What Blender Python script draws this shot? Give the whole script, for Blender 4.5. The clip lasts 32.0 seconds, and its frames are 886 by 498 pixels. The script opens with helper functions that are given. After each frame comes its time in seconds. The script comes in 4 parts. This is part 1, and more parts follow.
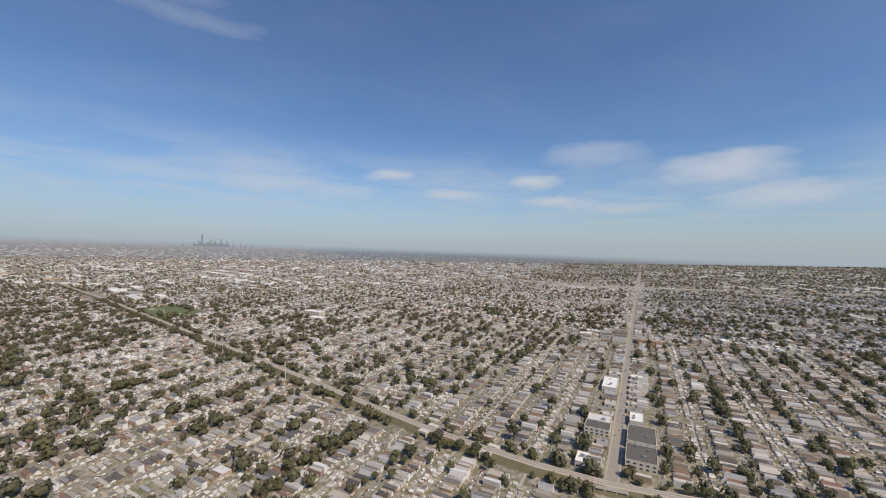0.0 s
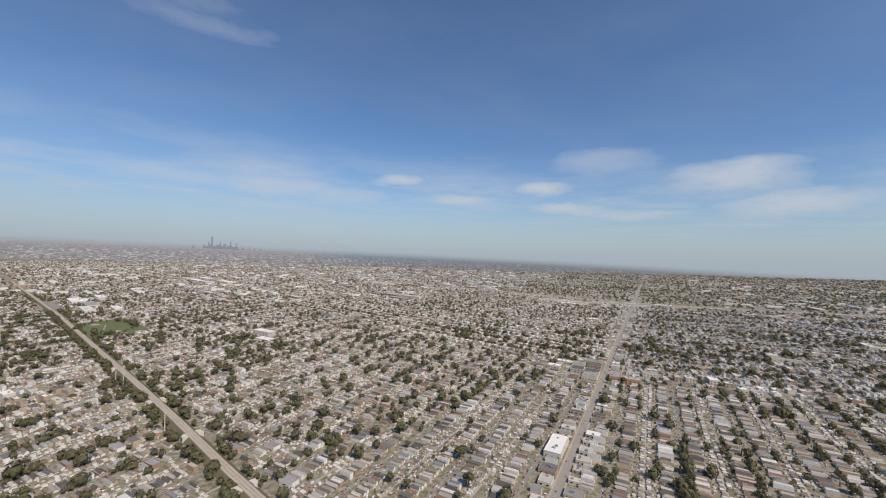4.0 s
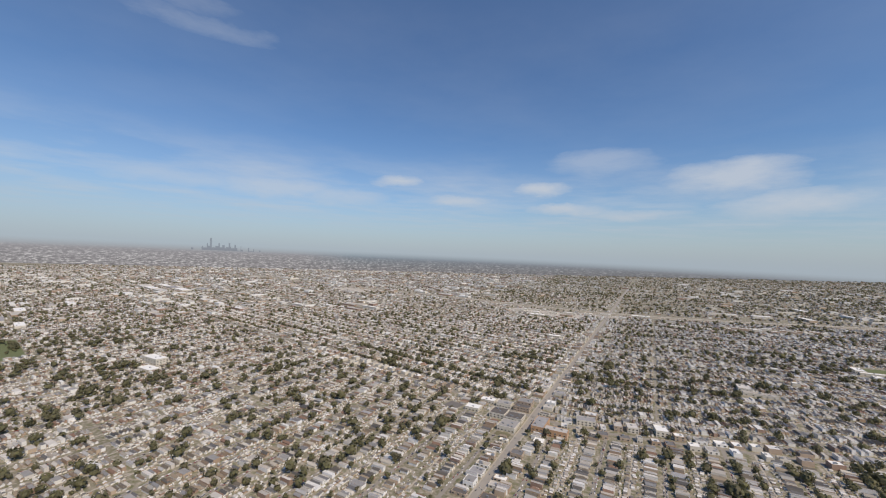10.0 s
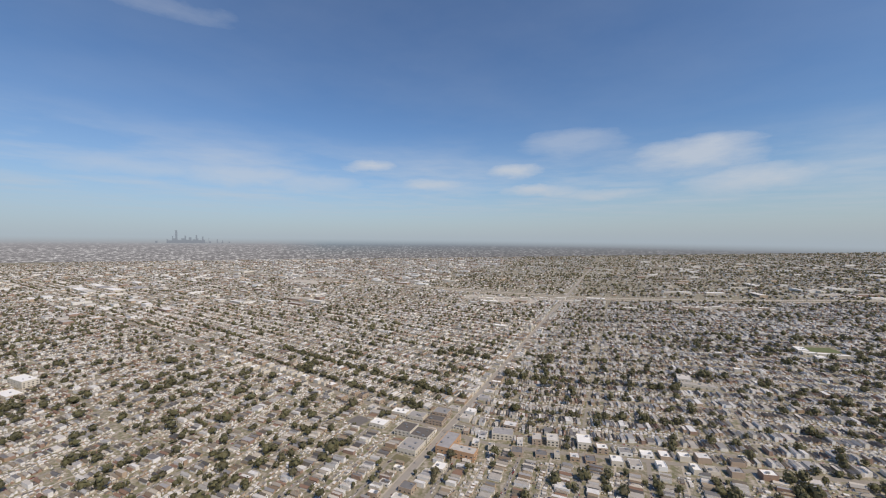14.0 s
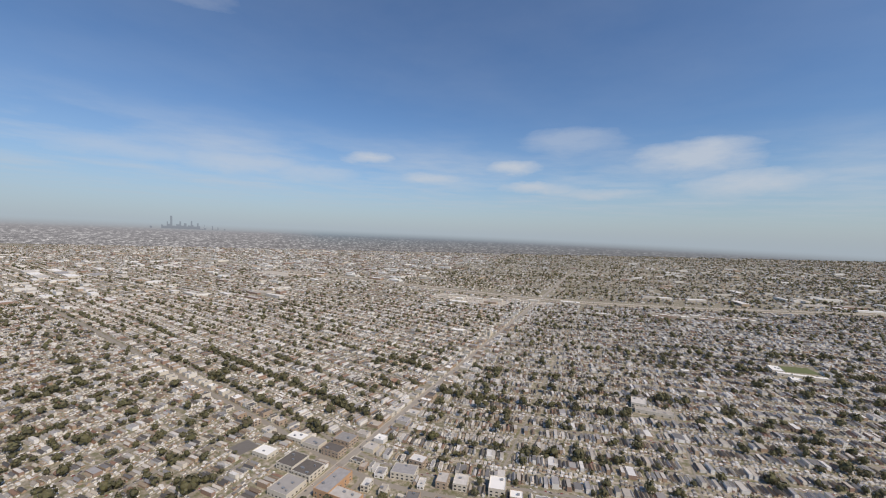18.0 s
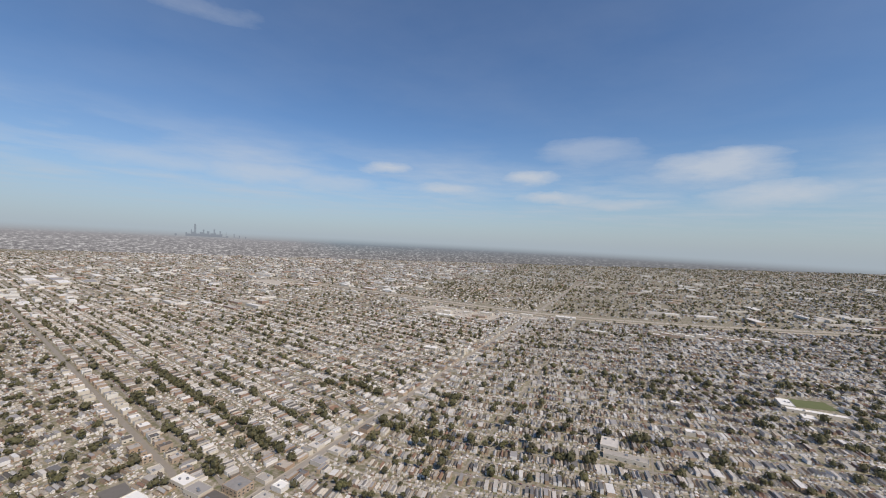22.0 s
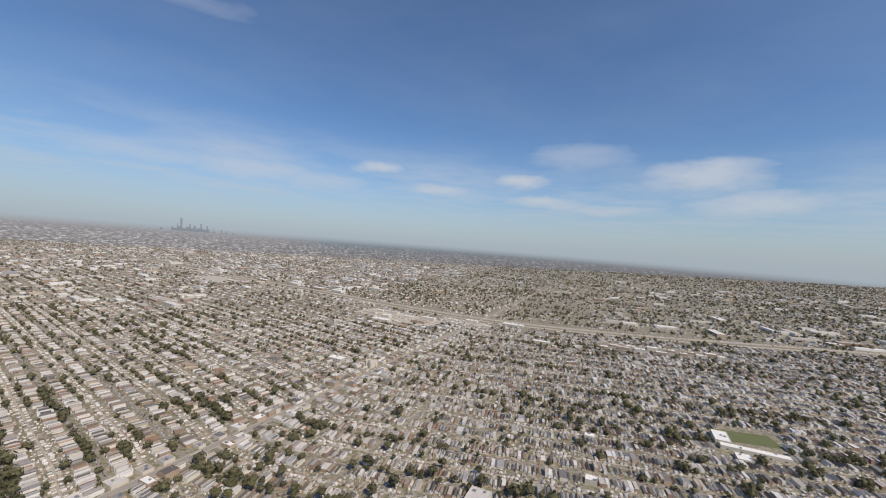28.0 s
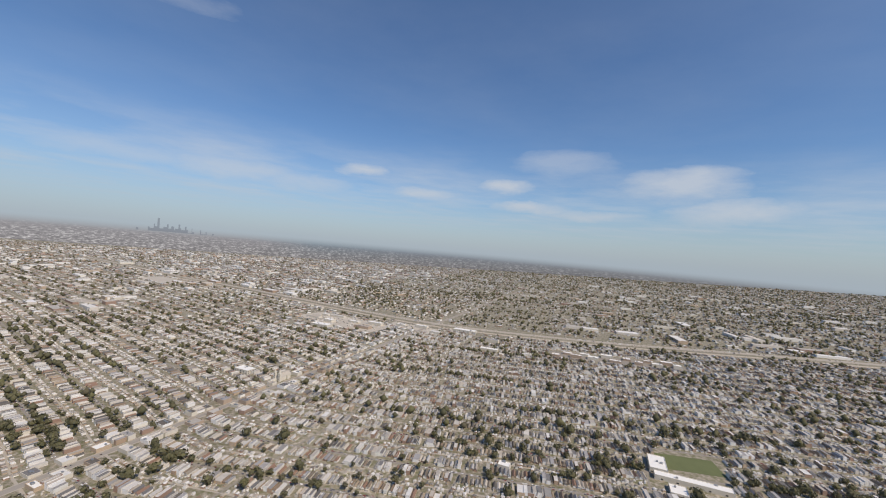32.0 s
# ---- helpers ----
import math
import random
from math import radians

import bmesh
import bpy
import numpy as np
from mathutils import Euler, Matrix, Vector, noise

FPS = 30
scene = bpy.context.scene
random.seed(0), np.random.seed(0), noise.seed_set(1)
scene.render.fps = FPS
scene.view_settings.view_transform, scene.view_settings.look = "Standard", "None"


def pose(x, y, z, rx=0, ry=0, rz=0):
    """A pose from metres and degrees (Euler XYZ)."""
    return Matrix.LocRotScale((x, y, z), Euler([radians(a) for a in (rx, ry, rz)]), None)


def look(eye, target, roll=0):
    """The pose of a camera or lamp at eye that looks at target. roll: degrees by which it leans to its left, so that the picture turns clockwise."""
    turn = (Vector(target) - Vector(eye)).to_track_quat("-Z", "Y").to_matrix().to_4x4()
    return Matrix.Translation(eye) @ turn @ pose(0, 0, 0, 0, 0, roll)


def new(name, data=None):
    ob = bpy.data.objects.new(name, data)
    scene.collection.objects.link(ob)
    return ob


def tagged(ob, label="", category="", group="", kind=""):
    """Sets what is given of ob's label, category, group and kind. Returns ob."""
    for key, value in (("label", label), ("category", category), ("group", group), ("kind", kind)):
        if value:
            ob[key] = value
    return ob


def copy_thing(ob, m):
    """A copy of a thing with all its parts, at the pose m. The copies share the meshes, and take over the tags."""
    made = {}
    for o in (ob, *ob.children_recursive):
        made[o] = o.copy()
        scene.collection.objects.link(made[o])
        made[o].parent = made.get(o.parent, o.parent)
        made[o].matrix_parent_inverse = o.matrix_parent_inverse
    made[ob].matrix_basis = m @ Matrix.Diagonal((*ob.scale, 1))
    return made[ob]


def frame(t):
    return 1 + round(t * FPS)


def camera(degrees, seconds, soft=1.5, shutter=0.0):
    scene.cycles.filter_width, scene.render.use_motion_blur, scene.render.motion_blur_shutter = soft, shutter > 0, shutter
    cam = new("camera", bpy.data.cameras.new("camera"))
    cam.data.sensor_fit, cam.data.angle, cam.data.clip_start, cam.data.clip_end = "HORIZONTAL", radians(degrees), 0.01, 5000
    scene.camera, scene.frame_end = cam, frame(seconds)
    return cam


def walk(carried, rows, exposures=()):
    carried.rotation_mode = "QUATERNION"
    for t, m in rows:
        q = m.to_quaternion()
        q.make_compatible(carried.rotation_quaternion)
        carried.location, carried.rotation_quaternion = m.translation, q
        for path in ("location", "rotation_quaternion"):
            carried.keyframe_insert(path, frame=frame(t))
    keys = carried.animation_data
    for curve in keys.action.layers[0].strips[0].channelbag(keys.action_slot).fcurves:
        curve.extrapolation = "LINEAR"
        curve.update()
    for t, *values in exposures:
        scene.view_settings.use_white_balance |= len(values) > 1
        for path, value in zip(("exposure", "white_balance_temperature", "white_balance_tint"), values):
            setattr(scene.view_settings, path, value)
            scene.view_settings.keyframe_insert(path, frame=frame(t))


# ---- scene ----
cam = camera(97.0, 32.0, 1.1)
# seconds, place, then turn to the left of +y, tilt up and lean, in degrees
PATH = [
    (0, 0.9, -0.6, 196.6, 27.07, -0.35, 0.75),
    (0.5, 7.7, 16.9, 200.2, 26.98, 1.34, -0.76),
    (1, 14.5, 34.5, 203.8, 27.12, 0.49, 0.25),
    (1.5, 21.3, 52.0, 207.3, 26.64, -1.44, 1.84),
    (2, 28.1, 69.6, 210.9, 26.62, -0.72, 1.34),
    (2.5, 34.9, 87.1, 214.4, 27.34, 1.21, -0.11),
    (3, 41.7, 104.6, 217.9, 27.97, 1.98, -0.26),
    (3.5, 48.5, 122.1, 221.3, 28.23, 0.35, 1.18),
    (5.5, 76.0, 191.8, 233.8, 27.99, 1.11, 2.01),
    (6, 83.0, 209.0, 236.4, 27.85, 1.14, 2.78),
    (6.5, 90.0, 226.2, 239.0, 27.81, 2.71, 2.63),
    (7, 97.0, 243.4, 241.4, 27.81, 4.11, 2.20),
    (7.5, 104.1, 260.5, 243.8, 27.70, 2.14, 2.99),
    (8, 111.1, 277.6, 246.1, 28.01, 1.65, 3.34),
    (8.5, 118.2, 294.6, 248.3, 28.55, 1.20, 2.39),
    (9, 125.3, 311.6, 250.4, 28.93, 0.35, 2.71),
    (9.5, 132.5, 328.6, 252.5, 28.31, 0.07, 2.07),
    (10, 139.7, 345.5, 254.4, 28.00, 0.54, 1.33),
    (10.5, 146.9, 362.3, 256.2, 27.68, 0.63, 0.44),
    (11, 154.2, 379.1, 257.9, 27.54, 0.30, -0.16),
    (11.5, 161.5, 395.9, 259.5, 27.26, -0.50, -0.25),
    (12, 168.8, 412.6, 261.0, 27.01, -0.15, -1.01),
    (12.5, 176.2, 429.3, 262.4, 26.69, 0.25, -0.78),
    (13, 183.6, 445.9, 263.8, 26.26, -0.46, 0.25),
    (13.5, 191.1, 462.4, 265.0, 25.24, -1.08, -0.67),
    (14, 198.6, 478.9, 266.2, 24.45, -1.77, -0.67),
    (14.5, 206.1, 495.3, 267.3, 23.72, -1.30, -0.62),
    (16.5, 237.0, 559.7, 269.8, 23.51, -1.75, -0.11),
    (17, 244.9, 575.4, 270.0, 23.96, -1.38, -0.72),
    (17.5, 252.8, 591.0, 270.2, 24.06, -1.78, -0.05),
    (18, 260.7, 606.5, 270.3, 23.89, -2.57, 1.23),
    (18.5, 268.6, 622.0, 270.4, 23.96, -2.43, 1.84),
    (19, 276.6, 637.4, 270.5, 24.42, -1.72, 1.56),
    (19.5, 284.6, 652.8, 270.5, 25.18, -0.91, 1.13),
    (20, 292.6, 668.1, 270.4, 25.85, -0.73, 1.23),
    (20.5, 300.7, 683.4, 270.4, 26.20, -1.12, 1.55),
    (21, 308.8, 698.6, 270.3, 26.35, -0.96, 1.34),
    (21.5, 316.9, 713.8, 270.1, 26.40, -1.18, 1.30),
    (22, 325.0, 729.0, 270.0, 26.29, -1.22, 1.68),
    (22.5, 333.1, 744.2, 269.8, 26.18, -0.91, 1.86),
    (23, 341.2, 759.4, 269.6, 25.85, -0.38, 1.06),
    (23.5, 349.4, 774.7, 269.3, 26.22, 0.59, 1.13),
    (24, 357.6, 789.9, 269.0, 26.22, -0.21, 2.57),
    (24.5, 365.7, 805.2, 268.7, 26.18, -0.09, 2.10),
    (25, 373.9, 820.5, 268.4, 26.12, -0.19, 2.46),
    (25.5, 382.1, 835.9, 268.0, 25.97, 0.01, 2.13),
    (27.5, 415.1, 898.0, 265.7, 24.87, -0.90, 3.14),
    (28, 423.4, 913.6, 265.0, 24.82, -0.96, 3.18),
    (28.5, 431.7, 929.3, 264.3, 25.12, -0.30, 2.93),
    (29, 440.1, 945.0, 263.5, 24.63, 0.30, 1.76),
    (29.5, 448.4, 960.7, 262.8, 25.25, 0.85, 2.83),
    (30, 456.7, 976.5, 262.0, 24.31, 0.77, 0.96),
    (30.5, 465.1, 992.2, 261.2, 24.71, 1.45, 2.51),
    (31, 473.4, 1008.0, 260.4, 24.84, 3.26, 1.44),
    (31.5, 481.8, 1023.7, 259.6, 24.05, 1.75, 1.79),
    (32, 490.1, 1039.5, 258.8, 22.57, -0.30, 3.78),
]


def heading(x, y, z, yaw, tilt, lean):
    a, b = radians(yaw), radians(tilt)
    d = Vector((-math.sin(a) * math.cos(b), math.cos(a) * math.cos(b), math.sin(b)))
    return look((x, y, z), Vector((x, y, z)) + d, lean)


walk(cam, [(t, heading(*row)) for t, *row in PATH])

# ---- sky, sun ----
SUN_AZIMUTH, SUN_HEIGHT = 113.0, 50.0  # clockwise from +y, above the horizon
world = bpy.data.worlds.new("sky")
scene.world = world
world.use_nodes = True


class Nodes:
    """Short hand for a node tree."""

    def __init__(self, tree):
        self.tree = tree
        tree.nodes.clear()

    def add(self, kind, values=()):
        n = self.tree.nodes.new(kind)
        for k, v in dict(values).items():
            if isinstance(v, bpy.types.NodeSocket):
                self.tree.links.new(v, n.inputs[k])
            else:
                n.inputs[k].default_value = v
        return n

    def math(self, op, a, b=0.0, c=0.0, clamp=False):
        n = self.add("ShaderNodeMath", {0: a, 1: b, 2: c})
        n.operation, n.use_clamp = op, clamp
        return n.outputs[0]

    def vmath(self, op, a, b=(0, 0, 0)):
        n = self.add("ShaderNodeVectorMath", {0: a, 1: b})
        n.operation = op
        return n

    def mix(self, fac, a, b, blend="MIX"):
        n = self.tree.nodes.new("ShaderNodeMix")
        n.data_type, n.blend_type = "RGBA", blend
        for k, v in ((0, fac), (6, a), (7, b)):
            if isinstance(v, bpy.types.NodeSocket):
                self.tree.links.new(v, n.inputs[k])
            else:
                n.inputs[k].default_value = v if k == 0 else (*v[:3], 1)
        return n.outputs[2]

    def ramp(self, fac, stops, mode="LINEAR"):
        n = self.add("ShaderNodeValToRGB", {0: fac})
        r = n.color_ramp
        r.interpolation = mode
        while len(r.elements) < len(stops):
            r.elements.new(0.5)
        for e, (at, col) in zip(r.elements, stops):
            e.position = at
            e.color = (*col[:3], 1) if not isinstance(col, (int, float)) else (col, col, col, 1)
        return n.outputs[0]

    def noise(self, scale, vector=None, detail=3.0, rough=0.55):
        n = self.add("ShaderNodeTexNoise", {"Scale": scale, "Detail": detail, "Roughness": rough})
        if vector is not None:
            self.tree.links.new(vector, n.inputs["Vector"])
        return n.outputs[0]


W = Nodes(world.node_tree)
sky = W.add("ShaderNodeTexSky")
sky.sky_type, sky.sun_disc = "NISHITA", False
sky.sun_elevation, sky.sun_rotation = radians(SUN_HEIGHT), radians(SUN_AZIMUTH)
sky.air_density, sky.dust_density, sky.ozone_density, sky.altitude = 1.0, 0.3, 2.5, 200
way = W.add("ShaderNodeTexCoord").outputs["Generated"]
split = W.add("ShaderNodeSeparateXYZ", {0: way})
around = W.math("DEGREES", W.math("ARCTAN2", W.math("MULTIPLY", split.outputs[0], -1.0), split.outputs[1]))
# the far land lies a little lower to the right of the flight
level = W.math("RADIANS", W.math("SUBTRACT", W.math("MULTIPLY", W.math("MINIMUM", W.math("MAXIMUM", around, -40.0), 90.0), 0.023), 0.75))
height = W.math("SUBTRACT", split.outputs[2], level)
col = sky.outputs[0]
SKY_LIGHT = 0.1
# thin high cloud: a broken veil, and a few denser puffs low over the plain; high up, two painted window reflections
flat = W.vmath("DIVIDE", way, W.add("ShaderNodeCombineXYZ", {0: W.math("MAXIMUM", height, 0.03), 1: W.math("MAXIMUM", height, 0.03), 2: 1.0}).outputs[0]).outputs[0]
veil = W.noise(0.5, flat, 7.0, 0.6)
band = W.ramp(height, [(0.0, 0.0), (0.03, 0.1), (0.09, 0.75), (0.17, 0.65), (0.25, 0.1), (0.5, 0.12), (0.62, 0.0)])
cloud = W.math("MULTIPLY", W.ramp(veil, [(0.42, 0.0), (0.75, 1.0)]), band)
clot = W.noise(8.0, W.vmath("MULTIPLY", way, (1.0, 1.0, 4.0)).outputs[0], 7.0, 0.65)
stir = W.vmath("SUBTRACT", W.add("ShaderNodeTexNoise", {"Vector": W.vmath("MULTIPLY", way, (1.0, 1.0, 2.5)).outputs[0], "Scale": 5.0, "Detail": 7.0, "Roughness": 0.62}).outputs[1], (0.5, 0.5, 0.5)).outputs[0]
wisp = W.vmath("ADD", way, W.vmath("MULTIPLY", stir, (0.13, 0.13, 0.055)).outputs[0]).outputs[0]
# turn to the left of +y, height, half width, half height (degrees), strength
# the two faint ones above 25 degrees are window reflections painted into the sky
PUFFS_AND_REFLECTIONS = [(34.5, 10.1, 4.6, 1.2, 1.0), (26.3, 7.4, 6.4, 1.1, 0.9), (14.9, 9.2, 5.2, 1.5, 1.0), (10.6, 6.4, 7.0, 1.1, 0.95), (51.5, 8.4, 10.0, 1.9, 0.7), (43.0, 7.5, 7.5, 1.6, 0.65), (6.5, 12.4, 8.5, 2.4, 0.45), (2.7, 5.6, 8.0, 1.0, 0.8), (-8.5, 9.5, 9.0, 2.6, 0.9), (-13.5, 6.1, 9.0, 1.9, 0.9), (60.5, 26.0, 9.0, 1.4, 0.3), (64.0, 28.0, 8.0, 1.3, 0.25), (63.3, 8.6, 9.0, 1.3, 0.5)]
for turn, high, wide, tall, power in PUFFS_AND_REFLECTIONS:
    a, e = radians(turn), radians(high)
    d = (-math.sin(a) * math.cos(e), math.cos(a) * math.cos(e), math.sin(e))
    off = W.vmath("SUBTRACT", wisp, d).outputs[0]
    side = W.math("MULTIPLY", W.vmath("DOT_PRODUCT", off, (math.cos(a), math.sin(a), 0)).outputs[1], 1 / math.sin(radians(wide)))
    rise = W.math("MULTIPLY", W.vmath("DOT_PRODUCT", off, (0, 0, 1)).outputs[1], 1 / math.sin(radians(tall)))
    fall = W.math("SUBTRACT", 1.0, W.math("ADD", W.math("MULTIPLY", side, side), W.math("MULTIPLY", rise, rise)), clamp=True)
    ahead = W.math("GREATER_THAN", W.vmath("DOT_PRODUCT", way, d).outputs[1], 0.5)
    body = W.math("SUBTRACT", W.math("ADD", fall, W.math("MULTIPLY", clot, 1.3)), 0.75)
    soft = W.math("MULTIPLY", W.ramp(body, [(0.0, 0.0), (0.95, 1.0)]), W.math("MULTIPLY", W.math("MINIMUM", W.math("MULTIPLY", fall, 5.0), ahead), power))
    cloud = W.math("MAXIMUM", cloud, soft)
blue = W.mix(1.0, col, (0.74, 0.90, 1.08), "MULTIPLY")
col = W.mix(W.math("MULTIPLY", cloud, 0.8), blue, (6.0, 6.3, 6.8))
# pale air near the horizon; below it the far plain and the lake, with distance haze painted in
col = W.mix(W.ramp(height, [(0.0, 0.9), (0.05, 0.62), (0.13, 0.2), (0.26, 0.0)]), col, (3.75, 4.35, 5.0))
streak = W.vmath("MULTIPLY", way, (1.0, 1.0, 3.5)).outputs[0]
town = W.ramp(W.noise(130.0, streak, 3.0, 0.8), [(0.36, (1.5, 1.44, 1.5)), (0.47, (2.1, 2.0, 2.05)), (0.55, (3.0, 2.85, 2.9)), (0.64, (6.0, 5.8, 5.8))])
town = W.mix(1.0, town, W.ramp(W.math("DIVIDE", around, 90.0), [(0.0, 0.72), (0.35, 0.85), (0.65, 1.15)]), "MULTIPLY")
lake_haze = W.ramp(W.math("DIVIDE", W.math("ADD", around, W.math("MULTIPLY", clot, 3.0)), 90.0), [(0.0, (2.2, 2.35, 2.6)), (0.3, (2.1, 2.4, 2.8)), (0.47, (2.1, 2.55, 3.0)), (0.545, (3.0, 2.98, 3.2)), (0.8, (3.2, 3.12, 3.3))])
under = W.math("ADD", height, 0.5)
# the town's colour fades upward into the painted haze
far = W.mix(W.ramp(under, [(0.448, 0.0), (0.462, 0.22), (0.474, 0.52), (0.484, 0.92)]), town, lake_haze)
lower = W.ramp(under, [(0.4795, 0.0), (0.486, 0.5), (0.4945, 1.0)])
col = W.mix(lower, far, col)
# the city's towers on the horizon, a day's walk off: turn to the left of +y and height of each step, in degrees
TOWERS = [(52.9, -0.95), (53.1, -1.2), (53.7, -0.8), (53.8, -1.1), (54.3, -0.65), (54.4, -1.15), (55, -0.95), (55.2, -0.5), (55.3, -1.1), (55.65, -0.75), (55.85, -0.35), (55.98, -0.8), (56.35, -0.6), (56.5, -0.15), (56.62, -0.7), (56.95, -0.85), (57.1, -0.45), (57.35, -0.75), (57.65, -0.25), (57.8, -0.6), (58.1, -0.8), (58.5, 0.38), (58.72, -0.6), (58.95, -0.3), (59.05, -0.85), (59.45, -0.7), (59.6, -1.2), (60.5, -0.9), (60.7, -1.2)]
step = W.ramp(W.math("DIVIDE", W.math("SUBTRACT", around, 50.0), 14.0), [(0.0, 0.0)] + [((t - 50) / 14, (h + 1.2) / 2) for t, h in TOWERS], "CONSTANT")
above = W.math("MULTIPLY", height, 57.3)
shape = W.math("MULTIPLY", W.math("LESS_THAN", above, W.math("SUBTRACT", W.math("MULTIPLY", step, 2.0), 1.0)), W.math("GREATER_THAN", above, -0.95))
# a partial grey-blue blend puts the haze into the towers' colour
col = W.mix(W.math("MULTIPLY", shape, 0.66), col, (1.9, 2.1, 2.5))
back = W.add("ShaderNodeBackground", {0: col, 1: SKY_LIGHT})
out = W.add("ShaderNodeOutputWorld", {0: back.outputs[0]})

sun = new("sun", bpy.data.lights.new("sun", "SUN"))
sun.data.energy, sun.data.angle, sun.data.color = 3.9, radians(0.53), (1.0, 0.855, 0.685)
sa, se = radians(SUN_AZIMUTH), radians(SUN_HEIGHT)
sun.matrix_world = look((0, 0, 900), Vector((0, 0, 900)) - Vector((math.sin(sa) * math.cos(se), math.cos(sa) * math.cos(se), math.sin(se))))
scene.view_settings.exposure = 0.0

# ---- materials ----


def material(name, rough=0.8, metal=0.0):
    m = bpy.data.materials.new(name)
    m.use_nodes = True
    n = Nodes(m.node_tree)
    b = n.add("ShaderNodeBsdfPrincipled", {"Roughness": rough, "Metallic": metal})
    n.add("ShaderNodeOutputMaterial", {0: b.outputs[0]})
    return m, n, b


def paint(n, b, c):
    n.tree.links.new(c, b.inputs["Base Color"])


def bump(n, b, h, strength=0.3, dist=0.05):
    o = n.add("ShaderNodeBump", {"Strength": strength, "Distance": dist, "Height": h})
    n.tree.links.new(o.outputs[0], b.inputs["Normal"])


def mottled(name, c, rough=0.85, spread=0.25, scale=0.6, fine=6.0, metal=0.0, relief=0.05):
    """One colour with stains and grain in the place's own metres."""
    m, n, b = material(name, rough, metal)
    g = n.add("ShaderNodeNewGeometry").outputs["Position"]
    a, f = n.noise(scale, g), n.noise(fine, g, 2.0)
    lo, hi = [v * (1 - spread) for v in c], [min(v * (1 + spread), 0.95) for v in c]
    paint(n, b, n.mix(n.math("MULTIPLY", n.math("ADD", a, f), 0.5), lo, hi))
    bump(n, b, f, 0.3, relief)
    return m


def choice(name, colours, islands=True, rough=0.85, scale=0.8):
    """One of several colours for each piece, with stains over it."""
    m, n, b = material(name, rough)
    pick = n.add("ShaderNodeNewGeometry").outputs["Random Per Island"] if islands else n.add("ShaderNodeObjectInfo").outputs["Random"]
    stops = [(i / len(colours), c) for i, c in enumerate(colours)]
    base = n.ramp(pick, stops, "CONSTANT")
    g = n.add("ShaderNodeNewGeometry").outputs["Position"]
    stain = n.ramp(n.noise(scale, g, 4.0), [(0.25, 0.72), (0.75, 1.0)])
    paint(n, b, n.mix(0.8, base, stain, "MULTIPLY"))
    bump(n, b, n.noise(5.0, g, 2.0))
    return m


ROOFS = [(0.17, 0.145, 0.115), (0.28, 0.245, 0.20), (0.38, 0.345, 0.30), (0.22, 0.17, 0.125), (0.50, 0.455, 0.39), (0.10, 0.097, 0.098), (0.33, 0.27, 0.20), (0.26, 0.165, 0.12), (0.40, 0.385, 0.36), (0.60, 0.56, 0.50), (0.15, 0.147, 0.15), (0.27, 0.27, 0.28), (0.46, 0.45, 0.44), (0.125, 0.115, 0.105)]
WALLS = [(0.80, 0.78, 0.72), (0.42, 0.31, 0.22), (0.86, 0.85, 0.82), (0.52, 0.41, 0.30), (0.74, 0.70, 0.61), (0.36, 0.25, 0.19), (0.84, 0.82, 0.78), (0.66, 0.62, 0.56), (0.86, 0.85, 0.83), (0.78, 0.77, 0.74)]
FLATS = [(0.43, 0.40, 0.36), (0.53, 0.50, 0.46), (0.30, 0.29, 0.28), (0.62, 0.59, 0.55), (0.19, 0.185, 0.185), (0.49, 0.44, 0.38), (0.70, 0.69, 0.67), (0.36, 0.35, 0.35)]
m_roofs, m_walls = choice("shingle_roofs", ROOFS), choice("house_walls", WALLS)
m_flats = choice("flat_roofs", FLATS, scale=0.25)
m_pale_flats = choice("pale_flat_roofs", [(0.74, 0.72, 0.68), (0.55, 0.51, 0.45), (0.80, 0.79, 0.77), (0.46, 0.43, 0.39), (0.66, 0.60, 0.52)], scale=0.05)
m_sheds = choice("garage_roofs", [(0.6, 0.57, 0.53), (0.28, 0.26, 0.23), (0.74, 0.72, 0.69), (0.20, 0.185, 0.17), (0.42, 0.37, 0.31)])
m_roof_one = choice("shingles", ROOFS, False)
m_wall_one = choice("siding", WALLS, False)
m_flat_one = choice("gravel_roof", FLATS, False, scale=0.25)
m_white_roof = mottled("white_roof", (0.80, 0.79, 0.76), 0.7, 0.12, 0.15, 3.0)
m_dark_roof = mottled("tar_roof", (0.125, 0.112, 0.10), 0.8, 0.4, 0.2)
m_grey_roof = mottled("grey_gravel_roof", (0.33, 0.315, 0.30), 0.9, 0.25, 0.15)
m_lot = mottled("car_park_asphalt", (0.16, 0.148, 0.135), 0.9, 0.4, 0.12, 1.5)
m_brick = mottled("tan_brick", (0.40, 0.315, 0.24), 0.9, 0.2, 0.4, 4.0)
m_orange_brick = mottled("orange_brick", (0.50, 0.31, 0.18), 0.9, 0.2, 0.4, 4.0)
m_stone = mottled("pale_stone", (0.60, 0.56, 0.48), 0.9, 0.15, 0.3, 4.0)
m_street = mottled("street_concrete", (0.27, 0.245, 0.21), 0.9, 0.3, 0.12, 2.0)
m_asphalt = mottled("asphalt", (0.31, 0.285, 0.25), 0.9, 0.3, 0.1, 2.0)
m_path = mottled("pavement", (0.40, 0.36, 0.30), 0.9, 0.2, 0.3, 3.0)
m_ballast = mottled("track_ballast", (0.46, 0.40, 0.32), 0.95, 0.3, 0.2, 3.0)
m_bank = mottled("embankment_grass", (0.155, 0.14, 0.08), 0.95, 0.55, 0.12, 1.0)
